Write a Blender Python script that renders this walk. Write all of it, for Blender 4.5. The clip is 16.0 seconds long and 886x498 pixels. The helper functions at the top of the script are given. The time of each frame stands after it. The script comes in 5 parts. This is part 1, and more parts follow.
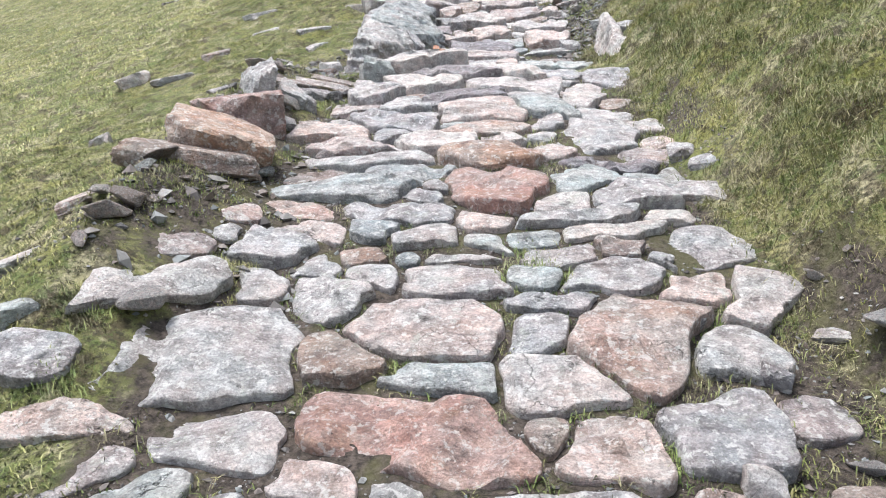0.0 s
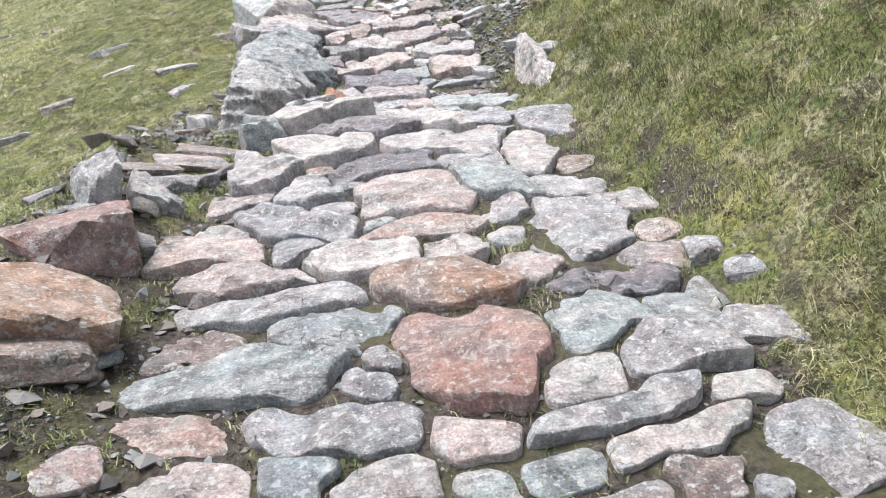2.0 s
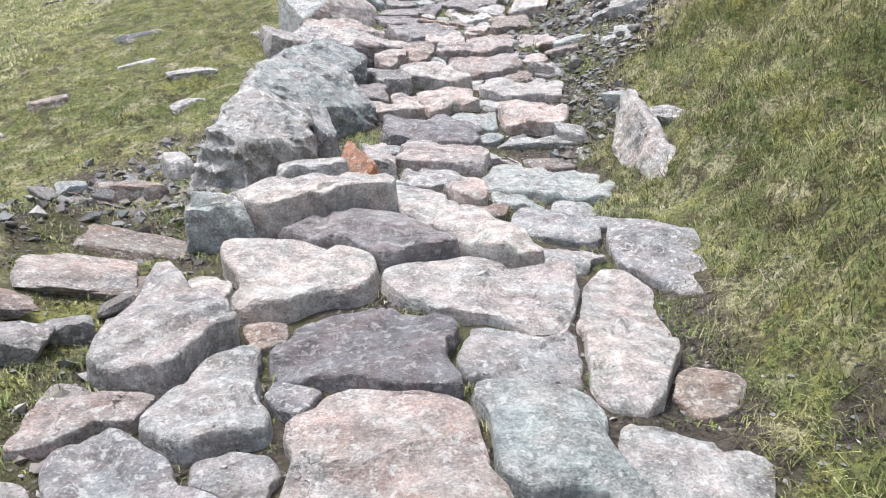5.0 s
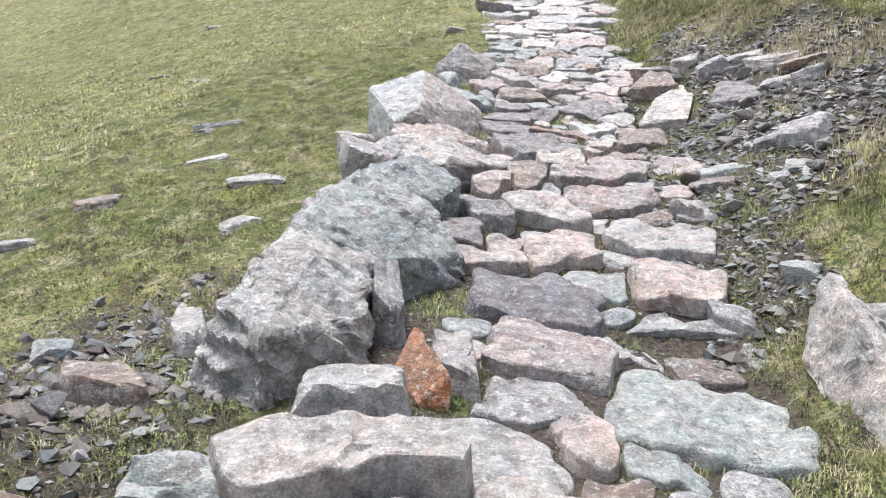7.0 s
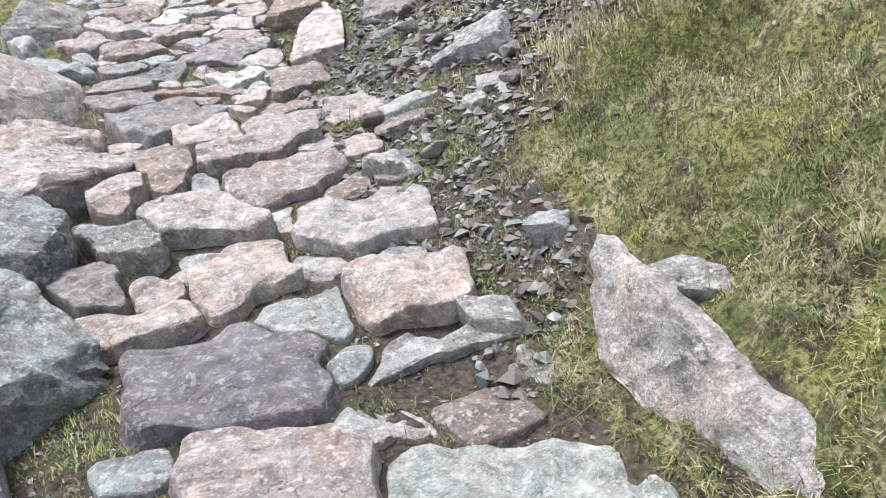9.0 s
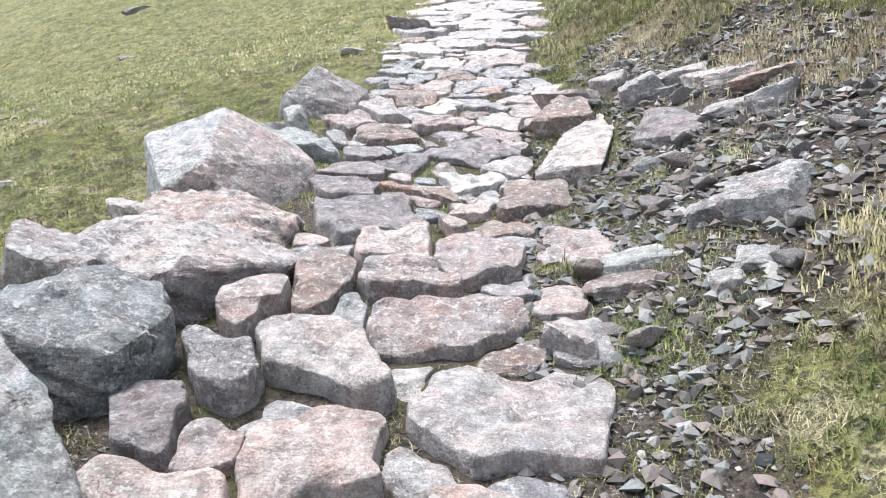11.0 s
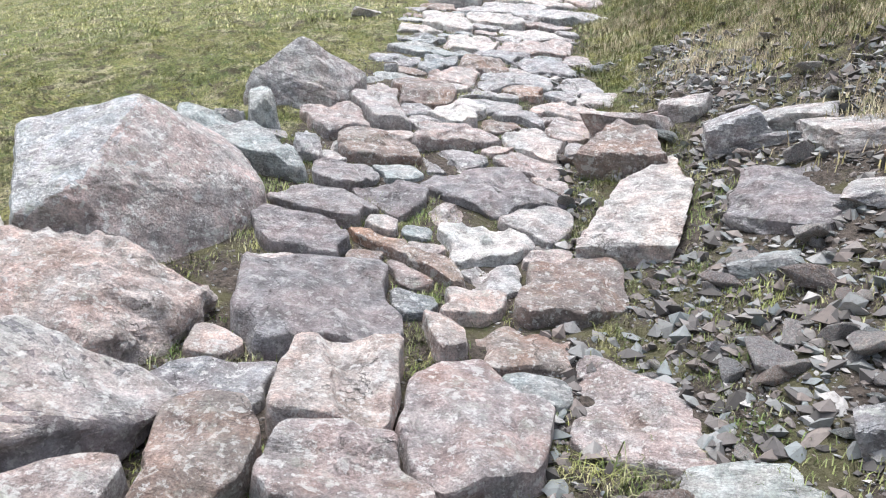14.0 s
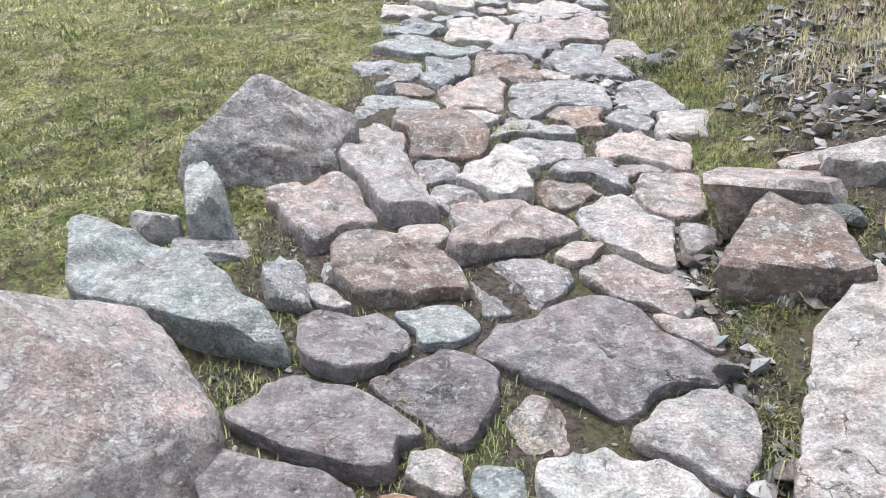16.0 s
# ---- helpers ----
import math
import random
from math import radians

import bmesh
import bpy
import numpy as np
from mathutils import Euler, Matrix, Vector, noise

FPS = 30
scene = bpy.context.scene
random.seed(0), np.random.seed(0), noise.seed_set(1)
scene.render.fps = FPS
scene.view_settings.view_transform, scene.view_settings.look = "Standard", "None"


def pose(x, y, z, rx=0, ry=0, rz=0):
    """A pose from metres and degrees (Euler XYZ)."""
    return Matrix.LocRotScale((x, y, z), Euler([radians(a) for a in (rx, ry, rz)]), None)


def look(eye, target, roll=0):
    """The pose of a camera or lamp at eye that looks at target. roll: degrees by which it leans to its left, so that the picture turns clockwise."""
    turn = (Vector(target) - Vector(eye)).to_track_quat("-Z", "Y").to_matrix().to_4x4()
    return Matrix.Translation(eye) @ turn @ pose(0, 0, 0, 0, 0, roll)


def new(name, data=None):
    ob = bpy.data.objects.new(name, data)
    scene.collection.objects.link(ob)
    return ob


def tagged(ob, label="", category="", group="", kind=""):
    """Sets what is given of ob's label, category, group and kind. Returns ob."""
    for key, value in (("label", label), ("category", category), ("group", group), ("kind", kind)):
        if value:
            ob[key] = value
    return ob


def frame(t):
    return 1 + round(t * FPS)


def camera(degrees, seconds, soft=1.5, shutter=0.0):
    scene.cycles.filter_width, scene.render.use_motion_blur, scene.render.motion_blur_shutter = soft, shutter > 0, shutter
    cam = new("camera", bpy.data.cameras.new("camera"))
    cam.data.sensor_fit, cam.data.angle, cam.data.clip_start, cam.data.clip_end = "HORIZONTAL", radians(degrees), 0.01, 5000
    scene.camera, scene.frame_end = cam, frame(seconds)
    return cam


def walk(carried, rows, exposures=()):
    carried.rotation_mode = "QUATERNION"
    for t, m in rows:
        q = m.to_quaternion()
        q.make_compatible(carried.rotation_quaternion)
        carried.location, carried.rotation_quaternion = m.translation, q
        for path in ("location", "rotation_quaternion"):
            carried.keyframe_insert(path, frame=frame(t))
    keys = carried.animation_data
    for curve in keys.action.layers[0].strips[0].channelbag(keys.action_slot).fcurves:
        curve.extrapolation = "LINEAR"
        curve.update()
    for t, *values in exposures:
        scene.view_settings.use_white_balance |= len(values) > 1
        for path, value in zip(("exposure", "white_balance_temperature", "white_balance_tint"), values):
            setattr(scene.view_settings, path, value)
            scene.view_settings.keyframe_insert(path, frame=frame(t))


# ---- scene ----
cam = camera(60.9, 16.0, soft=1.1)
PATH = [
    (0, (-0.075, 0.015, 1.489), (-0.108, 1.966, 1.051), -3.8),
    (0.5, (-0.192, 0.337, 1.6), (-0.295, 2.301, 1.235), -3.5),
    (1, (-0.227, 0.756, 1.675), (-0.313, 2.722, 1.32), -2.6),
    (1.5, (-0.3, 1.142, 1.779), (-0.164, 3.096, 1.375), -5.4),
    (2, (-0.195, 1.462, 1.87), (0.044, 3.393, 1.407), -7.9),
    (2.5, (-0.1, 1.793, 1.953), (0.179, 3.703, 1.428), -8.6),
    (3, (-0.128, 2.054, 2.035), (0.036, 3.983, 1.531), -5.8),
    (3.5, (-0.009, 2.341, 2.052), (-0.052, 4.29, 1.603), -3.8),
    (3.7, (0.009, 2.476, 2.061), (-0.035, 4.42, 1.594), -5.0),
    (5.8, (0.397, 4.115, 2.435), (0.501, 6.058, 1.975), 0.2),
    (6, (0.406, 4.262, 2.473), (0.463, 6.218, 2.063), 0.8),
    (6.5, (0.374, 4.639, 2.571), (0.249, 6.618, 2.308), 0.6),
    (7, (0.264, 5.05, 2.641), (0.069, 7.02, 2.36), 1.6),
    (7.5, (0.268, 5.41, 2.726), (0.266, 7.375, 2.351), 0.6),
    (8, (0.235, 5.799, 2.807), (0.725, 7.68, 2.338), -7.6),
    (8.2, (0.198, 5.951, 2.847), (0.805, 7.787, 2.338), -10.8),
    (10.3, (1.024, 7.011, 2.859), (1.242, 8.921, 2.309), -4.5),
    (10.5, (1.051, 7.133, 2.861), (1.162, 9.063, 2.347), -2.9),
    (11, (1.123, 7.401, 2.929), (0.977, 9.383, 2.705), -0.5),
    (11.5, (1.189, 7.656, 2.988), (0.947, 9.639, 2.909), 1.1),
    (12, (1.13, 7.799, 3.015), (0.926, 9.786, 2.908), 1.1),
    (12.5, (1.142, 8.018, 3.002), (0.906, 10.0, 2.877), 1.8),
    (13, (1.151, 8.306, 3.077), (0.952, 10.285, 2.866), 1.7),
    (13.5, (1.053, 8.641, 3.209), (0.885, 10.613, 2.918), 3.7),
    (14, (1.052, 9.018, 3.339), (0.888, 10.984, 3.01), 6.3),
    (14.5, (0.923, 9.472, 3.423), (0.747, 11.434, 3.076), 8.4),
    (15, (0.813, 9.886, 3.551), (0.574, 11.838, 3.189), 9.6),
    (15.5, (0.651, 10.297, 3.722), (0.418, 12.24, 3.308), 7.4),
    (16, (0.539, 10.739, 3.892), (0.446, 12.678, 3.414), 2.3),
]
walk(cam, [(t, look(eye, target, roll)) for t, eye, target, roll in PATH], exposures=[(0, 1.10, 6250, 11), (8, 1.03, 6250, 11), (11, 1.18, 6200, 12), (13.5, 1.09, 6200, 11), (16, 1.02, 6200, 11)])

# world: bright overcast sky
world = bpy.data.worlds.new("overcast_sky")
scene.world = world
world.use_nodes = True
wn, wl = world.node_tree.nodes, world.node_tree.links
sky = wn.new("ShaderNodeTexSky")
sky.sky_type, sky.sun_disc = "NISHITA", False
sky.sun_elevation, sky.sun_rotation = radians(75), radians(-61)
sky.air_density, sky.dust_density, sky.ozone_density = 1.0, 4.0, 1.0
grey = wn.new("ShaderNodeHueSaturation")
grey.inputs["Saturation"].default_value = 0.6
wl.new(sky.outputs[0], grey.inputs["Color"])
wl.new(grey.outputs[0], wn["Background"].inputs[0])
wn["Background"].inputs[1].default_value = 0.12
sun = new("sun", bpy.data.lights.new("sun", "SUN"))
sun.data.energy, sun.data.angle, sun.data.color = 2.0, radians(24), (1.0, 0.97, 0.92)
sun.matrix_world = look((0, 0, 40), (9, -5, 0))


# ---- land form ----
def knots(v, pairs):
    a, u = pairs[0]
    if v <= a:
        return u
    for b, w in pairs:
        if v <= b:
            return u + (w - u) * (v - a) / (b - a)
        a, u = b, w
    return u
BASE = [(-8, -1.9), (0, 0.0), (2.4, 0.53), (3.6, 0.90), (4.5, 1.06), (5.4, 1.27), (6.5, 1.42), (7.6, 1.57), (8.7, 1.69), (9.3, 1.85), (10.3, 2.15),
        (10.8, 2.35), (11.9, 2.60), (12.7, 2.86), (13.3, 3.11), (14.7, 3.54), (16.8, 4.13), (19.3, 4.88), (26, 6.85), (45, 12.6), (80, 24.5)]
LEFT = [(0, -1.6), (4, -1.35), (6, -1.15), (8, -0.9), (10, -0.75), (13, -0.6), (16, -0.5), (20, -0.6), (30, -0.6)]
RIGHT = [(0, 1.2), (4.6, 1.2), (5.5, 1.35), (6.7, 1.55), (9, 1.5), (14, 1.55), (20, 1.75), (30, 2.2)]


def level(y):
    return (knots(y - 0.25, BASE) + knots(y, BASE) + knots(y + 0.25, BASE)) / 3


def soft(d, w):
    return 0.0 if d <= 0 else d * d / (d + w)


def ground(x, y):
    z = level(y)
    l = soft(knots(y, LEFT) - x, 0.25)
    z -= min(0.16 * l + 0.005 * l * l, 0.31 * l)
    r = soft(x - knots(y, RIGHT), 0.1)
    z += 0.16 * min(1.0, r / 0.3) * max(0.0, min(1.0, (9.5 - y) / 1.5)) + 0.58 * min(r, 1.6) + 0.45 * max(0.0, r - 1.6)
    if y < 9.6:
        z -= 0.1 * math.exp(-((x - 1.15) / 0.4) ** 2) * min(1.0, (9.6 - y) / 0.8)
    if y < 7.8:
        z += 0.3 * math.exp(-((x + 1.6) / 0.42) ** 2) * min(1.0, (7.8 - y) / 0.8) * min(1.0, max(0.0, (y - 1.8) / 1.0))
    far = math.hypot(x, y - 8)
    if x < 2:
        z += 0.255 * soft(far - 22, 12) * min(1.0, max(0.0, (2 - x) / 14))
    return z - 0.55 * soft(far - 78, 20)


def bare(x, y):
    """How stony and bare the ground is, from 0 (turf) to 1 (earth and gravel)."""
    a = knots(y, LEFT) + 0.25
    b = knots(y, RIGHT) - 0.05
    d = min(x - a, b - x)
    v = 1.0 / (1.0 + math.exp(min(50.0, -d / 0.07)))
    right = math.exp(-((x - 2.45) / 1.0) ** 4) * math.exp(-((y - 11.7 - 0.35 * (x - 2)) / 1.9) ** 4)
    far_right = math.exp(-((x - 2.3) / 0.5) ** 2) * math.exp(-((y - 14.6) / 1.4) ** 4)
    left = 1.05 * math.exp(-((x + 1.5) / 0.8) ** 2) * math.exp(-((y - 8.0) / 1.5) ** 4)
    edge = 0.8 * math.exp(-((x + 1.35) / 0.4) ** 2) * math.exp(-((y - 4.6) / 2.0) ** 4)
    hollow = 1.1 * max(0.0, min(1.0, 3.2 * (wobble(x * 1.7, y * 1.7, 21) - 0.12))) * math.exp(-((x - knots(y, RIGHT) - 0.14) / 0.13) ** 2)
    low = 0.6 * math.exp(-((x - 1.15) / 0.3) ** 2) * math.exp(-((y - 2.0) / 1.0) ** 4)
    margin = 0.95 * math.exp(-((x - 1.65) / 0.3) ** 4) * math.exp(-((y - 9.7) / 1.0) ** 4)
    return min(1.0, max(v, margin, right * 1.3, far_right, left, edge, low, hollow))


def bed_of(x, y):
    """1 where the paving is bedded, 0 beside it."""
    d = min(x - knots(y, LEFT) - 0.3, knots(y, RIGHT) - 0.05 - x)
    return max(0.0, min(1.0, d / 0.2))


def wobble(x, y, z=0.0):
    return noise.noise(Vector((x, y, z)))


def earth(x, y):
    """The height of the soil itself, with hummocks on the turf and a bed a little under the paving."""
    b = bare(x, y)
    near = 1.0 if math.hypot(x, y - 8) < 30 else 2.0
    hump = 0.07 * wobble(x * 1.5, y * 1.5) + 0.06 * wobble(x * 3.6, y * 3.6, 3) + 0.03 * wobble(x * 8, y * 8, 7)
    bank = max(0.0, min(1.0, x - knots(y, RIGHT)))
    hump += bank * (0.26 * wobble(x * 2.2, y * 2.2, 5) - 0.16 * abs(wobble(x * 1.3, y * 1.3, 31)) + 0.11 * abs(wobble(x * 5, y * 5, 9)) + 0.05 * wobble(x * 11, y * 11, 15))
    grit = 0.012 * wobble(x * 14, y * 14, 1)
    return ground(x, y) + (1 - b) * (hump * near + 0.01) + b * (grit + 0.004) - knots(y, [(4, 0.012), (6, 0.016), (8, 0.008), (10, 0.004), (12, 0.014)]) * bed_of(x, y)


# ---- materials ----
def shader(name):
    m = bpy.data.materials.new(name)
    m.use_nodes = True
    n = m.node_tree.nodes
    return m, n, m.node_tree.links, n["Principled BSDF"]


def node(n, kind, **values):
    made = n.new(kind)
    for key, value in values.items():
        made.inputs[key.replace("_", " ")].default_value = value
    return made


def blend(n, l, a, b, fac, mode="MIX"):
    mix = n.new("ShaderNodeMix")
    mix.data_type, mix.blend_type = "RGBA", mode
    for slot, value in ((0, fac), (6, a), (7, b)):
        if isinstance(value, (int, float)):
            mix.inputs[slot].default_value = value
        elif isinstance(value, tuple):
            mix.inputs[slot].default_value = (*value, 1)
        else:
            l.new(value, mix.inputs[slot])
    return mix.outputs[2]


def ramp(n, l, source, low, high):
    r = n.new("ShaderNodeMapRange")
    r.inputs[1].default_value, r.inputs[2].default_value = low, high
    l.new(source, r.inputs[0])
    return r.outputs[0]


def times(n, l, a, b):
    m = n.new("ShaderNodeMath")
    m.operation = "MULTIPLY"
    for slot, value in enumerate((a, b)):
        if isinstance(value, (int, float)):
            m.inputs[slot].default_value = value
        else:
            l.new(value, m.inputs[slot])
    return m.outputs[0]


def cloud(n, l, where, scale, detail=6.0, rough=0.6):
    t = node(n, "ShaderNodeTexNoise", Scale=scale, Detail=detail, Roughness=rough)
    l.new(where, t.inputs["Vector"])
    return t.outputs[0]


def shifted(n, l):
    """Object coordinates, moved by a random amount for each stone."""
    at, info = n.new("ShaderNodeTexCoord"), n.new("ShaderNodeObjectInfo")
    add = n.new("ShaderNodeVectorMath")
    add.operation = "MULTIPLY_ADD"
    l.new(info.outputs["Random"], add.inputs[0])
    add.inputs[1].default_value = (37, 23, 11)
    l.new(at.outputs["Object"], add.inputs[2])
    return add.outputs[0], info.outputs["Random"]


def stone_material(name, main, second, lichen=0.5, rust=0.2, grain=0.35, rough=0.62, salty=0.45):
    m, n, l, out = shader(name)
    where, chance = shifted(n, l)
    stretch = n.new("ShaderNodeMapping")
    stretch.inputs["Scale"].default_value = (1.6, 7.0, 9.0)
    stretch.inputs["Rotation"].default_value = (0.2, 0.1, 0.35)
    l.new(where, stretch.inputs[0])
    broad, middle, fine = cloud(n, l, where, 3.2, 5), cloud(n, l, where, 12, 8, 0.68), cloud(n, l, where, 75, 6, 0.7)
    layers = cloud(n, l, stretch.outputs[0], 2.4, 7, 0.68)
    colour = blend(n, l, main, second, ramp(n, l, broad, 0.38, 0.62))
    tint = blend(n, l, (0.82, 0.82, 0.85), (1.24, 1.21, 1.17), chance)
    colour = blend(n, l, colour, tint, 1.0, "MULTIPLY")
    worn = blend(n, l, (0.56, 0.55, 0.55), (1.48, 1.48, 1.49), ramp(n, l, middle, 0.36, 0.64))
    colour = blend(n, l, colour, worn, 1.0, "MULTIPLY")
    # iron stain in soft patches
    colour = blend(n, l, colour, (0.34, 0.17, 0.09), times(n, l, ramp(n, l, cloud(n, l, where, 5.1, 8, 0.66), 0.50, 0.68), rust))
    # thin darker seams along the bedding
    colour = blend(n, l, colour, (0.10, 0.095, 0.10), times(n, l, ramp(n, l, layers, 0.57, 0.70), grain))
    # washed, paler crowns
    colour = blend(n, l, colour, (0.60, 0.59, 0.58), times(n, l, ramp(n, l, cloud(n, l, where, 4.3, 9, 0.72), 0.50, 0.70), lichen * 0.55))
    # crystals and dark specks
    salt = blend(n, l, (0.5, 0.5, 0.5), (1.5, 1.5, 1.5), ramp(n, l, cloud(n, l, where, 105, 5, 0.7), 0.40, 0.60))
    colour = blend(n, l, colour, salt, salty, "MULTIPLY")
    colour = blend(n, l, colour, (0.09, 0.085, 0.08), times(n, l, ramp(n, l, fine, 0.56, 0.66), 0.5))
    blush = blend(n, l, (1.05, 0.985, 0.95), (0.95, 1.0, 0.99), ramp(n, l, cloud(n, l, where, 7.0, 6), 0.4, 0.6))
    colour = blend(n, l, colour, blush, 1.0, "MULTIPLY")
    # small lichen crusts, grey-white and grey-green
    spots = times(n, l, ramp(n, l, cloud(n, l, where, 26, 7, 0.66), 0.555, 0.60), 0.25 + lichen * 0.65)
    colour = blend(n, l, colour, (0.78, 0.78, 0.75), spots)
    flecks = times(n, l, ramp(n, l, cloud(n, l, where, 62, 5, 0.6), 0.60, 0.64), 0.25 + lichen * 0.6)
    colour = blend(n, l, colour, (0.76, 0.75, 0.72), flecks)
    scabs = times(n, l, ramp(n, l, cloud(n, l, where, 10.5, 9, 0.75), 0.565, 0.63), lichen * 0.8)
    colour = blend(n, l, colour, (0.52, 0.55, 0.48), scabs)
    # pits
    colour = blend(n, l, colour, (0.035, 0.035, 0.035), times(n, l, ramp(n, l, cloud(n, l, where, 19, 7, 0.72), 0.665, 0.70), 0.85))
    # cracks
    crack = n.new("ShaderNodeTexVoronoi")
    crack.feature = "DISTANCE_TO_EDGE"
    crack.inputs["Scale"].default_value = 2.7
    bend = n.new("ShaderNodeVectorMath")
    bend.operation = "MULTIPLY_ADD"
    warp = node(n, "ShaderNodeTexNoise", Scale=5.0, Detail=6.0)
    l.new(where, warp.inputs["Vector"])
    l.new(warp.outputs[1], bend.inputs[0])
    bend.inputs[1].default_value = (0.4, 0.4, 0.4)
    l.new(where, bend.inputs[2])
    l.new(bend.outputs[0], crack.inputs["Vector"])
    split = times(n, l, ramp(n, l, crack.outputs[0], 0.006, 0.0), ramp(n, l, broad, 0.54, 0.60))
    colour = blend(n, l, colour, (0.04, 0.035, 0.03), times(n, l, split, 0.6))
    l.new(colour, out.inputs["Base Color"])
    out.inputs["Roughness"].default_value = rough
    height = blend(n, l, middle, layers, 0.45)
    height = blend(n, l, height, fine, 0.22)
    height = blend(n, l, height, (0.0, 0.0, 0.0), split)
    bump = node(n, "ShaderNodeBump", Strength=1.0, Distance=0.08)
    l.new(height, bump.inputs["Height"])
    l.new(bump.outputs[0], out.inputs["Normal"])
    return m


GREY = stone_material("grey_stone", (0.408, 0.400, 0.403), (0.306, 0.305, 0.312), 0.55, 0.12)
PINK = stone_material("pink_stone", (0.455, 0.38, 0.355), (0.37, 0.335, 0.328), 0.5, 0.35)
RUST = stone_material("rust_stone", (0.39, 0.285, 0.25), (0.36, 0.32, 0.30), 0.45, 0.6)
RED = stone_material("red_stone", (0.33, 0.205, 0.18), (0.35, 0.27, 0.25), 0.25, 0.5)
PALE = stone_material("pale_stone", (0.490, 0.460, 0.437), (0.398, 0.375, 0.374), 0.5, 0.18)
WHITE = stone_material("white_stone", (0.66, 0.64, 0.60), (0.56, 0.55, 0.54), 0.6, 0.1, 0.15)
DARK = stone_material("purple_grey_stone", (0.260, 0.240, 0.250), (0.219, 0.208, 0.219), 0.10, 0.10, 0.15, 0.6, 0.3)
BROWN = stone_material("brown_stone", (0.30, 0.24, 0.21), (0.24, 0.205, 0.19), 0.4, 0.45)
SLATE = stone_material("blue_slate", (0.352, 0.385, 0.384), (0.281, 0.305, 0.312), 0.4, 0.1, 0.5)
ORANGE = stone_material("orange_stone", (0.37, 0.235, 0.165), (0.36, 0.30, 0.265), 0.45, 0.75)
GRANITE = stone_material("pink_granite", (0.58, 0.485, 0.455), (0.50, 0.45, 0.43), 0.7, 0.15, 0.2)
FROSTED = stone_material("lichened_granite", (0.58, 0.60, 0.60), (0.50, 0.51, 0.52), 0.8, 0.08, 0.25)
AMBER = stone_material("amber_stone", (0.44, 0.19, 0.09), (0.38, 0.20, 0.12), 0.2, 0.5)


def sward_patches(n, l, where, colour):
    """Bleached straw, yellow-green moss, shaded gaps put in as dark brown, and fresh growth, in patches."""
    colour = blend(n, l, colour, (0.50, 0.45, 0.30), times(n, l, ramp(n, l, cloud(n, l, where, 3.7, 9, 0.74), 0.50, 0.59), 0.7))
    colour = blend(n, l, colour, (0.34, 0.33, 0.09), times(n, l, ramp(n, l, cloud(n, l, where, 1.9, 8, 0.7), 0.53, 0.60), 0.5))
    # dark brown puts the shade of gaps between tufts into the colour
    colour = blend(n, l, colour, (0.085, 0.065, 0.038), times(n, l, ramp(n, l, cloud(n, l, where, 4.6, 9, 0.76), 0.52, 0.58), 0.85))
    return blend(n, l, colour, (0.10, 0.15, 0.035), times(n, l, ramp(n, l, cloud(n, l, where, 11, 7, 0.72), 0.52, 0.59), 0.7))


def soil_material():
    m, n, l, out = shader("turf_and_soil")
    at, mark = n.new("ShaderNodeTexCoord"), n.new("ShaderNodeAttribute")
    mark.attribute_name = "bare"
    where = at.outputs["Object"]
    broad, middle, fine = cloud(n, l, where, 0.7, 5), cloud(n, l, where, 5.5, 7, 0.65), cloud(n, l, where, 38, 7, 0.7)
    turf = blend(n, l, (0.13, 0.16, 0.045), (0.27, 0.26, 0.10), ramp(n, l, broad, 0.38, 0.62))
    turf = sward_patches(n, l, where, turf)
    # finer dark flecks, gap shade coloured into the ground under the blades
    turf = blend(n, l, turf, (0.045, 0.042, 0.022), times(n, l, ramp(n, l, fine, 0.48, 0.57), 0.8))
    soil = blend(n, l, (0.026, 0.02, 0.015), (0.13, 0.105, 0.085), ramp(n, l, fine, 0.38, 0.62))
    soil = blend(n, l, soil, (0.11, 0.11, 0.04), times(n, l, ramp(n, l, cloud(n, l, where, 3.4, 7), 0.5, 0.6), 0.6))
    edge = n.new("ShaderNodeMath")
    edge.operation = "ADD"
    l.new(mark.outputs["Fac"], edge.inputs[0])
    l.new(middle, edge.inputs[1])
    l.new(blend(n, l, turf, soil, ramp(n, l, edge.outputs[0], 0.85, 1.1)), out.inputs["Base Color"])
    out.inputs["Roughness"].default_value = 0.95
    bump = node(n, "ShaderNodeBump", Strength=1.0, Distance=0.05)
    l.new(blend(n, l, middle, fine, 0.55), bump.inputs["Height"])
    l.new(bump.outputs[0], out.inputs["Normal"])
    return m


SOIL = soil_material()


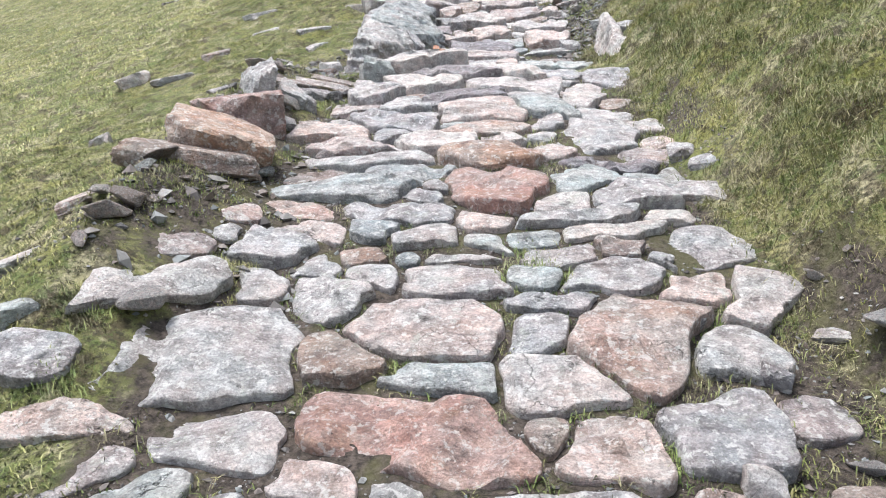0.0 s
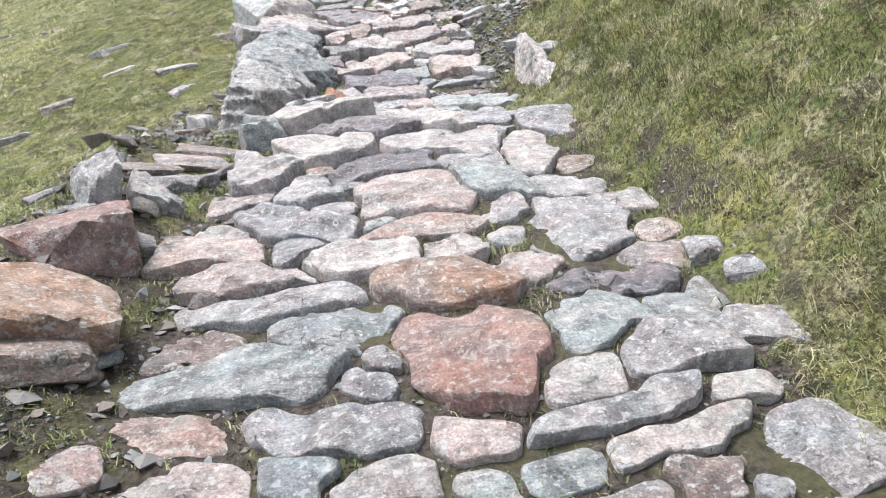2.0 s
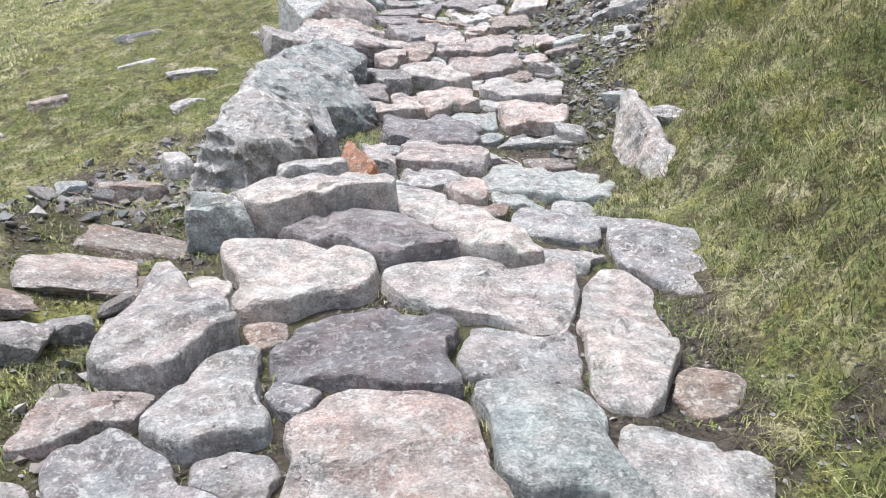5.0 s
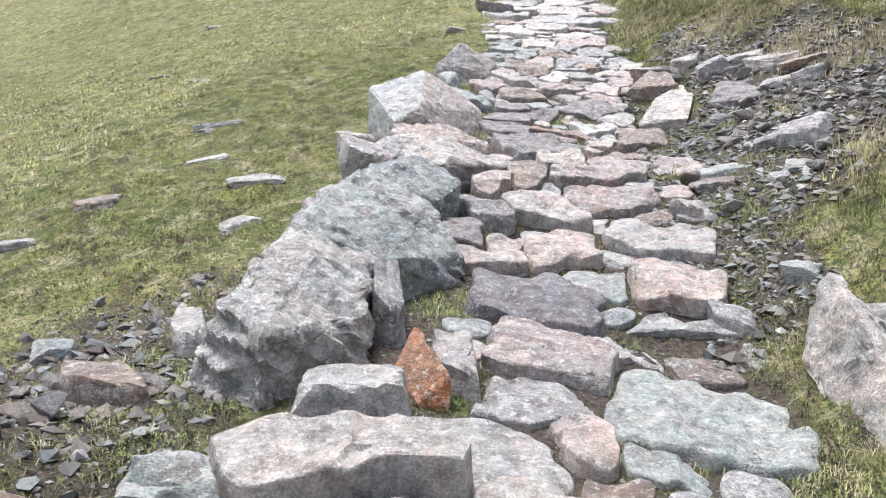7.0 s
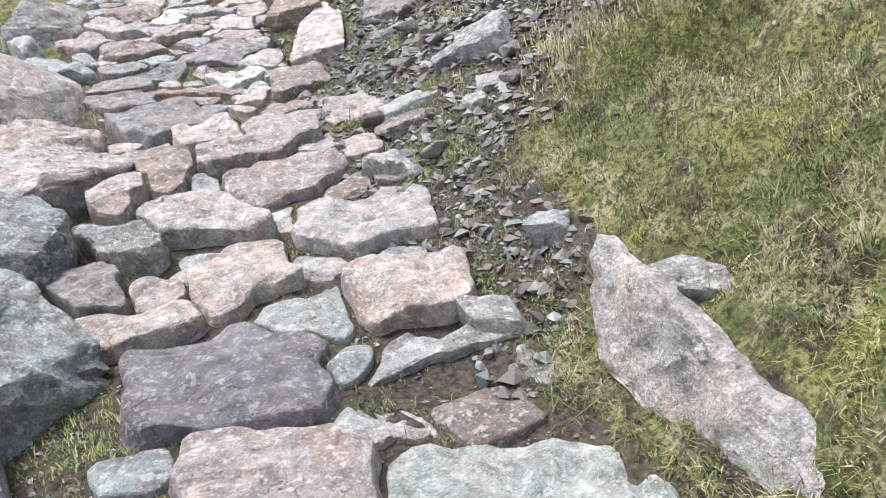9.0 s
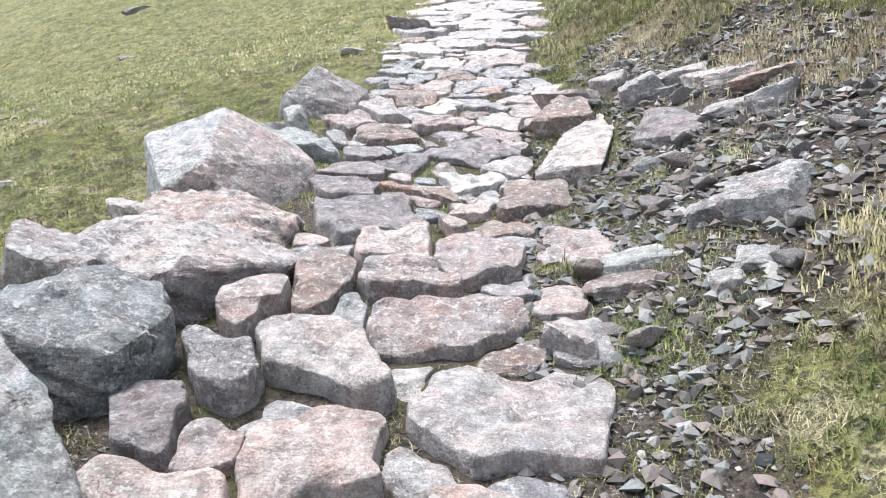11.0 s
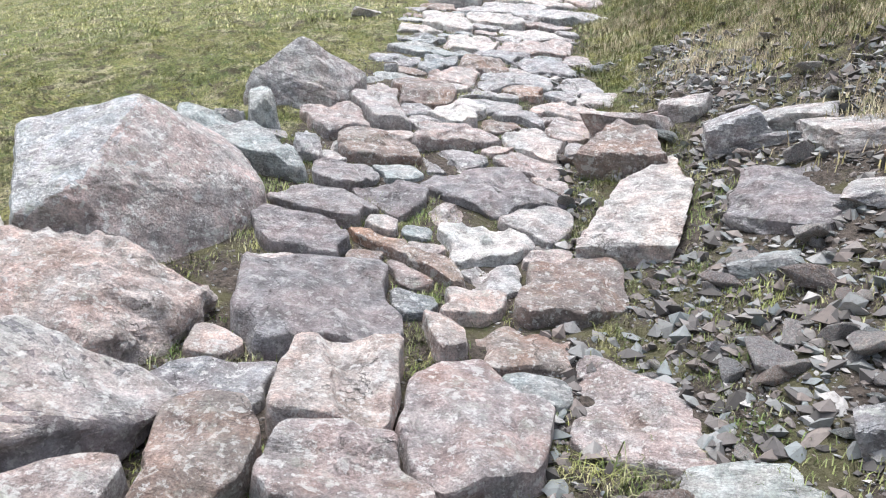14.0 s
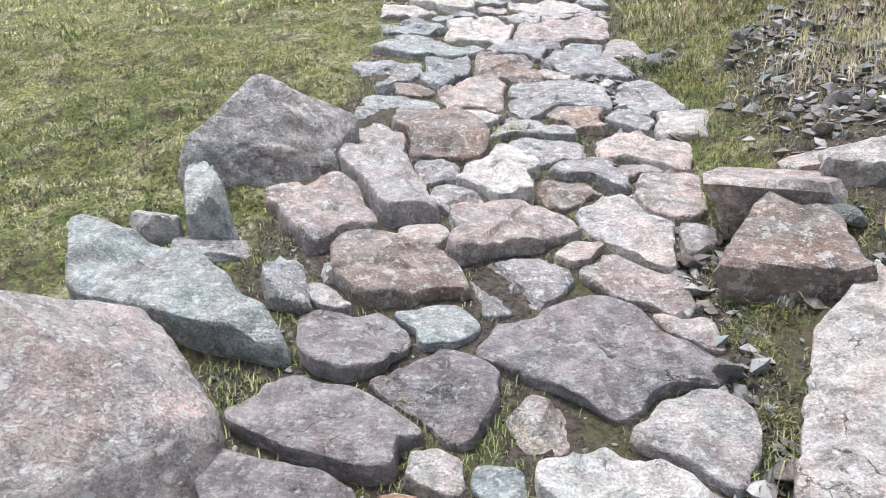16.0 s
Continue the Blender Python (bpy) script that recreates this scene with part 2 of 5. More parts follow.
def grass_material(name, shades):
    """Leaves whose colour varies from blade to blade and from place to place."""
    m, n, l, out = shader(name)
    at, info = n.new("ShaderNodeTexCoord"), n.new("ShaderNodeNewGeometry")
    steps = n.new("ShaderNodeValToRGB")
    while len(steps.color_ramp.elements) < len(shades):
        steps.color_ramp.elements.new(0.5)
    for k, shade in enumerate(shades):
        steps.color_ramp.elements[k].position = k / (len(shades) - 1)
        steps.color_ramp.elements[k].color = (*shade, 1)
    mix = n.new("ShaderNodeMath")
    mix.operation = "MULTIPLY_ADD"
    l.new(info.outputs["Random Per Island"], mix.inputs[0])
    mix.inputs[1].default_value = 0.35
    where = at.outputs["Object"]
    patches = blend(n, l, cloud(n, l, where, 0.9, 5), cloud(n, l, where, 6.5, 7, 0.7), 0.6)
    l.new(ramp(n, l, patches, 0.44, 0.66), mix.inputs[2])
    l.new(mix.outputs[0], steps.inputs[0])
    colour = steps.outputs[0]
    colour = sward_patches(n, l, where, colour)
    l.new(colour, out.inputs["Base Color"])
    out.inputs["Roughness"].default_value = 0.7
    return m


TURF = grass_material("turf_blades", [(0.125, 0.179, 0.040), (0.248, 0.274, 0.081), (0.393, 0.380, 0.146), (0.569, 0.528, 0.276)])
TUFT = grass_material("tuft_blades", [(0.060, 0.102, 0.017), (0.111, 0.170, 0.030), (0.204, 0.230, 0.060), (0.357, 0.306, 0.145)])
STRAW = grass_material("bank_blades", [(0.090, 0.130, 0.035), (0.200, 0.220, 0.080), (0.329, 0.309, 0.150), (0.520, 0.459, 0.309)])
LUSH = grass_material("lush_blades", [(0.100, 0.163, 0.037), (0.188, 0.250, 0.069), (0.300, 0.338, 0.112), (0.500, 0.463, 0.237)])
RUSHES = grass_material("rush_blades", [(0.30, 0.20, 0.08), (0.40, 0.28, 0.12), (0.46, 0.34, 0.17)])
HEATHER = grass_material("dry_heath", [(0.190, 0.143, 0.090), (0.309, 0.249, 0.155), (0.476, 0.405, 0.274)])


def gravel_material():
    m, n, l, out = shader("gravel")
    at, info = n.new("ShaderNodeTexCoord"), n.new("ShaderNodeNewGeometry")
    steps = n.new("ShaderNodeValToRGB")
    shades = [(0.06, 0.055, 0.05), (0.14, 0.13, 0.125), (0.22, 0.185, 0.165), (0.20, 0.225, 0.225), (0.42, 0.40, 0.38)]
    while len(steps.color_ramp.elements) < len(shades):
        steps.color_ramp.elements.new(0.5)
    for k, shade in enumerate(shades):
        steps.color_ramp.elements[k].position = k / (len(shades) - 1)
        steps.color_ramp.elements[k].color = (*shade, 1)
    l.new(info.outputs["Random Per Island"], steps.inputs[0])
    fine = cloud(n, l, at.outputs["Object"], 60, 6, 0.7)
    l.new(blend(n, l, steps.outputs[0], (0.10, 0.09, 0.08), times(n, l, ramp(n, l, fine, 0.5, 0.7), 0.6)), out.inputs["Base Color"])
    out.inputs["Roughness"].default_value = 0.8
    return m


GRAVEL = gravel_material()


def hill_material():
    m, n, l, out = shader("far_hillside")
    at = n.new("ShaderNodeTexCoord")
    where = at.outputs["Object"]
    c = blend(n, l, (0.07, 0.085, 0.03), (0.16, 0.14, 0.075), ramp(n, l, cloud(n, l, where, 0.02, 8, 0.65), 0.35, 0.65))
    c = blend(n, l, c, (0.22, 0.22, 0.24), ramp(n, l, cloud(n, l, where, 0.05, 9, 0.75), 0.56, 0.64))
    l.new(c, out.inputs["Base Color"])
    out.inputs["Roughness"].default_value = 0.95
    return m


HILL = hill_material()


# ---- helpers for meshes ----
def mesh_object(name, verts, faces, material, smooth=True):
    me = bpy.data.meshes.new(name)
    me.from_pydata(verts, [], faces)
    me.materials.append(material)
    if smooth:
        me.polygons.foreach_set("use_smooth", [True] * len(me.polygons))
    return new(name, me)


def loose_mesh(name, points, corners, material, facing=None):
    """One mesh out of many small pieces; points is n x 3, corners is m x 3."""
    me = bpy.data.meshes.new(name)
    points, corners = np.asarray(points, np.float32), np.asarray(corners, np.int32)
    me.vertices.add(len(points))
    me.vertices.foreach_set("co", points.ravel())
    me.loops.add(corners.size)
    me.loops.foreach_set("vertex_index", corners.ravel())
    me.polygons.add(len(corners))
    me.polygons.foreach_set("loop_start", np.arange(0, corners.size, 3, dtype=np.int32))
    me.update(calc_edges=True)
    me.materials.append(material)
    if facing is not None:
        me.polygons.foreach_set("use_smooth", [True] * len(me.polygons))
        me.normals_split_custom_set_from_vertices(facing)
    else:
        me.polygons.foreach_set("use_smooth", [False] * len(me.polygons))
    return new(name, me)


# ---- the ground sheet ----
def spread(stops):
    """Coordinates with a step of their own in each stretch: (from, step), ..., (end, 0)."""
    out = []
    for (a, step), (b, _) in zip(stops, stops[1:]):
        out += list(np.linspace(a, b, max(1, round((b - a) / step)), endpoint=False))
    return out + [stops[-1][0]]


XS = spread([(-420, 60), (-120, 15), (-40, 1.4), (-18, 0.35), (-6, 0.16), (-2.6, 0.07), (3.2, 0.12), (6, 0.5), (14, 3), (40, 15), (120, 60), (420, 0)])
YS = spread([(-420, 60), (-120, 15), (-20, 2), (-3, 0.4), (0.8, 0.07), (17, 0.15), (30, 0.35), (52, 1.5), (70, 3), (110, 15), (200, 60), (420, 0)])
verts = [(x, y, earth(x, y)) for y in YS for x in XS]
w = len(XS)
faces = [(j * w + i, j * w + i + 1, (j + 1) * w + i + 1, (j + 1) * w + i) for j in range(len(YS) - 1) for i in range(w - 1)]
land = mesh_object("ground", verts, faces, SOIL)
land.data.attributes.new("bare", "FLOAT", "POINT").data.foreach_set("value", [bare(x, y) for x, y, _ in verts])
HEIGHTS = np.array([v[2] for v in verts]).reshape(len(YS), w)


def lay(places):
    """Heights of the soil and its slopes at many places at once, from the ground sheet."""
    p = np.asarray(places, float)
    gx, gy = np.asarray(XS), np.asarray(YS)
    i = np.clip(np.searchsorted(gx, p[:, 0]) - 1, 0, len(gx) - 2)
    j = np.clip(np.searchsorted(gy, p[:, 1]) - 1, 0, len(gy) - 2)
    wx, wy = gx[i + 1] - gx[i], gy[j + 1] - gy[j]
    u, v = (p[:, 0] - gx[i]) / wx, (p[:, 1] - gy[j]) / wy
    a, b, c, d = HEIGHTS[j, i], HEIGHTS[j, i + 1], HEIGHTS[j + 1, i], HEIGHTS[j + 1, i + 1]
    z = a * (1 - u) * (1 - v) + b * u * (1 - v) + c * (1 - u) * v + d * u * v
    return z, ((b - a) * (1 - v) + (d - c) * v) / wx, ((c - a) * (1 - u) + (d - b) * u) / wy


tagged(land, "grassy hillside with bare stony soil along the footpath", "ground", kind="structure")


# ---- stones ----
TAKEN = []  # middle, half length, half width, turn of every stone, to keep grass off them


def outline(s, t, length, width, skew, taper, flare):
    return (s * length / 2 + t * skew * width / 2 + s * t * taper * length / 4, t * width / 2 + s * t * flare * width / 4)


def slab_mesh(name, rim, thick, peak, seed, material, chips, rugged, lean=0.06):
    """A natural slab: an uneven plan outline round its middle, a rough top, a worn rim and sides that spread below."""
    rng = random.Random(seed)
    count = len(rim)
    reach = max(math.hypot(x, y) for x, y in rim)
    size = 2 * min(math.hypot(x, y) for x, y in rim)
    off = Vector((rng.uniform(0, 99), rng.uniform(0, 99), rng.uniform(0, 99)))
    edge = 0.6 + 0.8 * rng.random()
    rings = [(0.2, 0), (0.38, 0), (0.54, 0), (0.67, 0), (0.78, 0), (0.87, 0), (0.94, 0.0), (0.972, 0.004), (0.99, 0.011 * edge), (1.0, 0.026 * edge)]
    rings += [(1.005 + lean * f, 0.04 * edge + f * (thick - 0.04)) for f in (0.2, 0.5, 1.0)]
    cuts = []
    for _ in range(chips):
        a = rng.uniform(0, 2 * math.pi)
        cuts.append((math.cos(a), math.sin(a), rng.uniform(0.6, 0.9) * reach, rng.uniform(0.08, 0.25)))
    way = rng.uniform(0, math.pi)
    bed = Vector((math.cos(way), math.sin(way)))
    fall = (rng.uniform(-0.04, 0.04), rng.uniform(-0.04, 0.04))
    pts = [(0.0, 0.0, peak + 0.3 * rugged)]
    for f, down in rings:
        for u, v in rim:
            x, y = u * f, v * f
            p = off + Vector((x, y, 0))
            worn = 0.3 + 1.9 * abs(noise.noise(p * 5))
            z = peak * max(0.0, 1 - f * f) - (down * worn if f <= 1 else down) * min(1.0, size / 0.22 + 0.25) + fall[0] * x + fall[1] * y
            if f <= 1:
                z += rugged * (0.3 + 0.7 * noise.noise(p * 3.0) + 0.45 * noise.noise(p * 7.5) + 0.30 * noise.noise(p * 18) + 0.18 * noise.noise(p * 42))
                ledge = noise.noise(off + Vector((bed.x * x * 6 + bed.y * y * 6, (bed.x * y - bed.y * x) * 1.6, 3)))
                z -= rugged * (0.9 * max(0.0, min(1.0, (ledge - 0.08) * 14)) + 0.5 * max(0.0, min(1.0, (ledge - 0.3) * 14)))
                for cx, cy, far, steep in cuts:
                    over = x * cx + y * cy - far * (1 + 0.2 * noise.noise(p * 6))
                    if over > 0:
                        z -= over * steep
            else:
                away = Vector((x, y, 0)).normalized()
                push = 0.05 * size * noise.noise(p * 6 + Vector((0, 0, z * 12))) + 0.04 * size * noise.noise(Vector((p.x * 3, p.y * 3, z * 45)))
                x, y = x + away.x * push, y + away.y * push
            pts.append((x, y, z))
    faces = [(0, 1 + k, 1 + (k + 1) % count) for k in range(count)]
    for r in range(len(rings) - 1):
        a, b = 1 + r * count, 1 + (r + 1) * count
        faces += [(a + k, b + k, b + (k + 1) % count, a + (k + 1) % count) for k in range(count)]
    me = bpy.data.meshes.new(name)
    me.from_pydata(pts, [], faces)
    me.materials.append(material)
    me.polygons.foreach_set("use_smooth", [True] * len(me.polygons))
    me.set_sharp_from_angle(angle=radians(30))
    return me


def inside_by(px, py, corners):
    """Signed distance of places to a four-cornered plan shape, negative inside; corners stay sharp as it grows."""
    edges = list(zip(corners, corners[1:] + corners[:1]))
    turns = [(b[0] - a[0]) * (c[1] - b[1]) - (b[1] - a[1]) * (c[0] - b[0]) for (a, b), (_, c) in zip(edges, edges[1:] + edges[:1])]
    if min(turns) > 0:
        best = np.full(px.shape, -9.0)
        for (ax, ay), (bx, by) in edges:
            far = math.hypot(bx - ax, by - ay) + 1e-9
            best = np.maximum(best, ((by - ay) * (px - ax) - (bx - ax) * (py - ay)) / far)
        return np.maximum(best, (inside_round(px, py, corners) - 0.03) * 0.9)
    return inside_round(px, py, corners)


def inside_round(px, py, corners):
    best, odd = np.full(px.shape, 9.0), np.zeros(px.shape, bool)
    for (ax, ay), (bx, by) in zip(corners, corners[1:] + corners[:1]):
        ex, ey = bx - ax, by - ay
        f = np.clip(((px - ax) * ex + (py - ay) * ey) / (ex * ex + ey * ey + 1e-9), 0, 1)
        best = np.minimum(best, np.hypot(px - ax - f * ex, py - ay - f * ey))
        if abs(ey) > 1e-9:
            odd ^= ((ay > py) != (by > py)) & (px < ax + ex * (py - ay) / ey)
    return np.where(odd, -best, best)


def fit_together(slabs, box, cell, grow, joint, seed):
    """Share the plan among slabs (x, y, length, width, turn, skew, taper, flare), as if each had been dressed to meet its neighbours.
    Gives each one's rim round its middle, and the grid of who owns what."""
    x0, x1, y0, y1 = box
    nx, ny = int((x1 - x0) / cell), int((y1 - y0) / cell)
    gx, gy = np.meshgrid(x0 + cell * np.arange(nx), y0 + cell * np.arange(ny), indexing="ij")
    rs = np.random.RandomState(seed)
    wx, wy = np.zeros(gx.shape), np.zeros(gx.shape)
    for wave, depth in ((0.9, 0.006), (0.45, 0.005), (0.22, 0.0032), (0.11, 0.0018), (0.06, 0.0012)):
        for _ in range(3):
            a, p, q = rs.rand() * 6.283, rs.rand() * 6.283, rs.rand() * 6.283
            turn = (gx * math.cos(a) + gy * math.sin(a)) * 6.283 / wave
            wx += depth * np.sin(turn + p)
            wy += depth * np.sin(turn + q)
    first, second, owner = np.full(gx.shape, 9.0), np.full(gx.shape, 9.0), np.full(gx.shape, -1, int)
    for k, (x, y, length, width, turn, skew, taper, flare) in enumerate(slabs):
        c, s = math.cos(radians(turn)), math.sin(radians(turn))
        corners = [outline(u, v, length, width, skew, taper, flare) for u, v in ((-1, -1), (1, -1), (1, 1), (-1, 1))]
        corners = [(x + c * a - s * b, y + s * a + c * b) for a, b in corners]
        pad = grow + 0.1
        i0, i1 = (int((f(p[0] for p in corners) + d - x0) / cell) for f, d in ((min, -pad), (max, pad)))
        j0, j1 = (int((f(p[1] for p in corners) + d - y0) / cell) for f, d in ((min, -pad), (max, pad)))
        part_of = np.s_[max(0, i0):max(0, i1), max(0, j0):max(0, j1)]
        if first[part_of].size == 0:
            continue
        d = inside_by(gx[part_of] + wx[part_of], gy[part_of] + wy[part_of], corners)
        near = d < first[part_of]
        second[part_of] = np.where(near, first[part_of], np.minimum(second[part_of], d))
        owner[part_of] = np.where(near, k, owner[part_of])
        first[part_of] = np.where(near, d, first[part_of])
    owner[(first > grow) | (second - first < joint)] = -1
    rims = []
    for k, (x, y, length, width, turn, skew, taper, flare) in enumerate(slabs):
        c, s = math.cos(radians(turn)), math.sin(radians(turn))
        count = 56 if max(length, width) > 0.25 else 30
        rim = []
        for a in range(count):
            angle = 2 * math.pi * a / count
            u, v = math.cos(angle) * max(length, 0.4 * width), math.sin(angle) * max(width, 0.4 * length)
            far = math.hypot(u, v)
            dx, dy, r, edge = (c * u - s * v) / far, (s * u + c * v) / far, 0.0, 0.02
            while r < edge + 0.07:
                i, j = int((x + dx * r - x0) / cell), int((y + dy * r - y0) / cell)
                if not (0 <= i < nx and 0 <= j < ny):
                    break
                if owner[i, j] == k:
                    edge = r
                r += cell * 0.5
            rim.append((dx * edge, dy * edge))
        rim = [(0.25 * p[0] + 0.5 * q[0] + 0.25 * r[0], 0.25 * p[1] + 0.5 * q[1] + 0.25 * r[1]) for p, q, r in zip(rim[-1:] + rim[:-1], rim, rim[1:] + rim[:1])]
        rims.append(rim)
    return rims, owner


def slope(x, y):
    return (ground(x + 0.15, y) - ground(x - 0.15, y)) / 0.3, (ground(x, y + 0.2) - ground(x, y - 0.2)) / 0.4


path = tagged(new("stone_path"), "stone-pitched mountain footpath of uneven slabs", "path", kind="structure")


PAVING = []  # every slab of the walked stretch, laid once all are known


def paving(x, y, up, length, width, turn, skew, taper, flare, thick, material, seed):
    """One slab of the pitched path."""
    PAVING.append((x, y, up, length, width, turn, skew, taper, flare, thick, material, seed))
    TAKEN.append((x, y, length, width, turn, skew))


NAMES = {"grey_stone": "grey", "pink_stone": "pinkish", "rust_stone": "rust-stained", "red_stone": "reddish", "pale_stone": "pale lichen-spotted", "white_stone": "whitish quartz",
         "purple_grey_stone": "dark purplish-grey", "brown_stone": "earth-stained brown", "blue_slate": "blue-grey slate", "orange_stone": "orange-stained", "amber_stone": "bright rusty-orange"}


def broken_rock(name, place, seed, material, fine, chips, layers, ridge=0.0):
    """An angular rock: a block bounded by tilted planes with some corners struck off, and ridges along its bedding.
    place maps the block, which is about 2 across, to metres."""
    rng = random.Random(seed)
    bm = bmesh.new()
    bmesh.ops.create_icosphere(bm, subdivisions=fine, radius=1)
    off = Vector((rng.uniform(0, 99), rng.uniform(0, 99), rng.uniform(0, 99)))
    planes = []
    for axis in range(3):
        for sign in (-1, 1):
            d = Vector([rng.gauss(0, 0.16) for _ in range(3)])
            d[axis] = sign
            planes.append((d.normalized(), rng.uniform(0.86, 1.0)))
    if ridge:
        planes += [(Vector((-ridge, -0.1, 1)).normalized(), 0.86), (Vector((ridge, -0.25, 1)).normalized(), 0.8)]
    for _ in range(chips):
        d = Vector([rng.choice((-1, 1)) * rng.uniform(0.15, 1) for _ in range(3)]).normalized()
        planes.append((d, rng.uniform(0.62, 0.86) * (abs(d.x) + abs(d.y) + abs(d.z))))
    bed = Vector((rng.uniform(-0.5, 0.5), rng.uniform(0.2, 0.9), rng.uniform(0.5, 1))).normalized()
    for v in bm.verts:
        reach = min(far / max(0.05, v.co.dot(d)) for d, far in planes if v.co.dot(d) > 0.05)
        p = v.co * reach
        strata = noise.noise(off + Vector((p.dot(bed) * 7, p.x * 0.7, p.z * 0.7)))
        strata += 0.7 * noise.noise(off + Vector((p.dot(bed) * 17, p.x * 1.2, p.y)))
        p *= 1 + layers * strata + 0.05 * noise.noise(off + p * 2.0) + 0.03 * noise.noise(off + p * 5) + 0.018 * noise.noise(off + p * 13)
        v.co = place(p)
    me = bpy.data.meshes.new(name)
    bm.to_mesh(me)
    bm.free()
    me.materials.append(material)
    me.polygons.foreach_set("use_smooth", [True] * len(me.polygons))
    me.set_sharp_from_angle(angle=radians(26))
    return me


def boulder(x, y, up, length, width, turn, skew, taper, flare, thick, peak, material, seed, layers=0.035, tip=0.0):
    """A large rock with a broad top, set in the ground beside the path."""
    def place(p):
        grow = 1.0 + 0.08 * (1 - p.z)
        a, b = outline(p.x * grow, p.y * grow, length, width, skew, taper, flare)
        low = thick + 0.1
        return Vector((a, b, (p.z - 0.9) * low / 2 + peak * max(0.0, p.z)))
    me = broken_rock("boulder", place, seed, material, 5 if length * width > 0.2 else 4, 5, layers, 0.55 if peak > 0.15 else 0.0)
    ob = new("boulder", me)
    gx, gy = slope(x, y)
    ob.matrix_world = pose(x, y, ground(x, y) + up, math.degrees(math.atan(0.7 * gy)), tip - math.degrees(math.atan(0.6 * gx)), 0) @ pose(0, 0, 0, 0, 0, turn)
    side = "in the turf beside the path" if x < 0.5 else "on the gravelly bank beside the path"
    tagged(ob, f"{NAMES[material.name]} boulder lying {side}", "boulder", group="boulders along the path")
    TAKEN.append((x, y, length, width, turn, skew))
    return ob


def lump(x, y, wide, deep, high, turn, lean, material, seed):
    """A broken rock that shows its whole body above the ground."""
    slide = math.tan(radians(lean))

    def place(p):
        a = p.x * wide / 1.9
        return Vector((a, p.y * deep / 1.8, (p.z * 0.5 + 0.30) * high * 1.2 + slide * a * 0.7 - 0.2 * abs(slide) * wide))

    me = broken_rock("rock", place, seed, material, 4 if wide > 0.15 else 3, 6, 0.03)
    ob = new("rock", me)
    gx, gy = slope(x, y)
    foot = min(earth(x + a * wide * 0.35, y + b * deep * 0.35) for a in (-1, 0, 1) for b in (-1, 0, 1))
    ob.matrix_world = pose(x, y, max(foot, earth(x, y) - 0.5 * high) - 0.01, math.degrees(math.atan(0.4 * gy)), -math.degrees(math.atan(0.5 * gx)), 0) @ pose(0, 0, 0, 0, 0, turn)
    side = "half sunk in the grass" if x < 0.3 else "on the rubble beside the path"
    tagged(ob, f"{NAMES[material.name]} angular rock {side}", "rock", group="rocks beside the path")
    TAKEN.append((x, y, wide * 0.9, deep * 0.9, turn, 0))
    return ob


def crag(name, corners, label, material, seed, rough=0.02, ledges=0.02, bed=(0.3, 0.5, 0.8), worn=0.03, second=None, facing=None, whole=None):
    """A large angular rock: the body that its corners span, with worn edges, ledges along its bedding and a broken skin."""
    middle = sum((Vector(c) for c in corners), Vector()) / len(corners)
    bm = bmesh.new()
    for c in corners:
        bm.verts.new(Vector(c) - middle)
    made = bmesh.ops.convex_hull(bm, input=bm.verts[:])
    bmesh.ops.delete(bm, geom=list({v for v in made["geom_interior"] + made["geom_unused"] if isinstance(v, bmesh.types.BMVert)}), context="VERTS")
    bmesh.ops.dissolve_limit(bm, angle_limit=radians(6), verts=bm.verts[:], edges=bm.edges[:])
    bmesh.ops.bevel(bm, geom=bm.edges[:], offset=worn, segments=2, profile=0.6, affect="EDGES", clamp_overlap=True)
    for _ in range(7):
        bmesh.ops.triangulate(bm, faces=bm.faces[:])
        long = [e for e in bm.edges if e.calc_length() > 0.035]
        if not long or len(bm.faces) > 16000:
            break
        bmesh.ops.subdivide_edges(bm, edges=long, cuts=1)
    bmesh.ops.triangulate(bm, faces=bm.faces[:])
    bm.normal_update()
    rng = random.Random(seed)
    off, bed = Vector((rng.uniform(0, 99), rng.uniform(0, 99), rng.uniform(0, 99))), Vector(bed).normalized()
    moves = []
    for v in bm.verts:
        p = v.co
        along = p.dot(bed) + 0.05 * noise.noise(off + p * 3)
        strata = noise.noise(off + Vector((along * 16, p.x * 3, p.y * 3)))
        step = max(-1.0, min(1.0, strata * 11))
        d = ledges * step + rough * (1.2 * noise.noise(off + p * 2.5) + 0.6 * noise.noise(off + p * 7) + 0.35 * noise.noise(off + p * 17) + 0.22 * noise.noise(off + p * 38))
        moves.append(v.normal * d)
    for v, move in zip(bm.verts, moves):
        v.co += move
    bm.normal_update()
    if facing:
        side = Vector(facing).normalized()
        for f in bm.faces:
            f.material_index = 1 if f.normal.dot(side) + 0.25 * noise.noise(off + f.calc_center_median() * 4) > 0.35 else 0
    me = bpy.data.meshes.new(name)
    bm.to_mesh(me)
    bm.free()
    me.materials.append(material)
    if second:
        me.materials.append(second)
    me.polygons.foreach_set("use_smooth", [True] * len(me.polygons))
    me.set_sharp_from_angle(angle=radians(28))
    ob = new(name, me)
    if whole:
        ob.parent = whole
        tagged(ob, label)
    else:
        tagged(ob, label, "boulder", group="boulders along the path")
    ob.matrix_world = pose(*middle)
    xs, ys = [c[0] for c in corners], [c[1] for c in corners]
    TAKEN.append((middle.x, middle.y, (max(xs) - min(xs)) * 0.85, (max(ys) - min(ys)) * 0.85, 0, 0))
    return ob


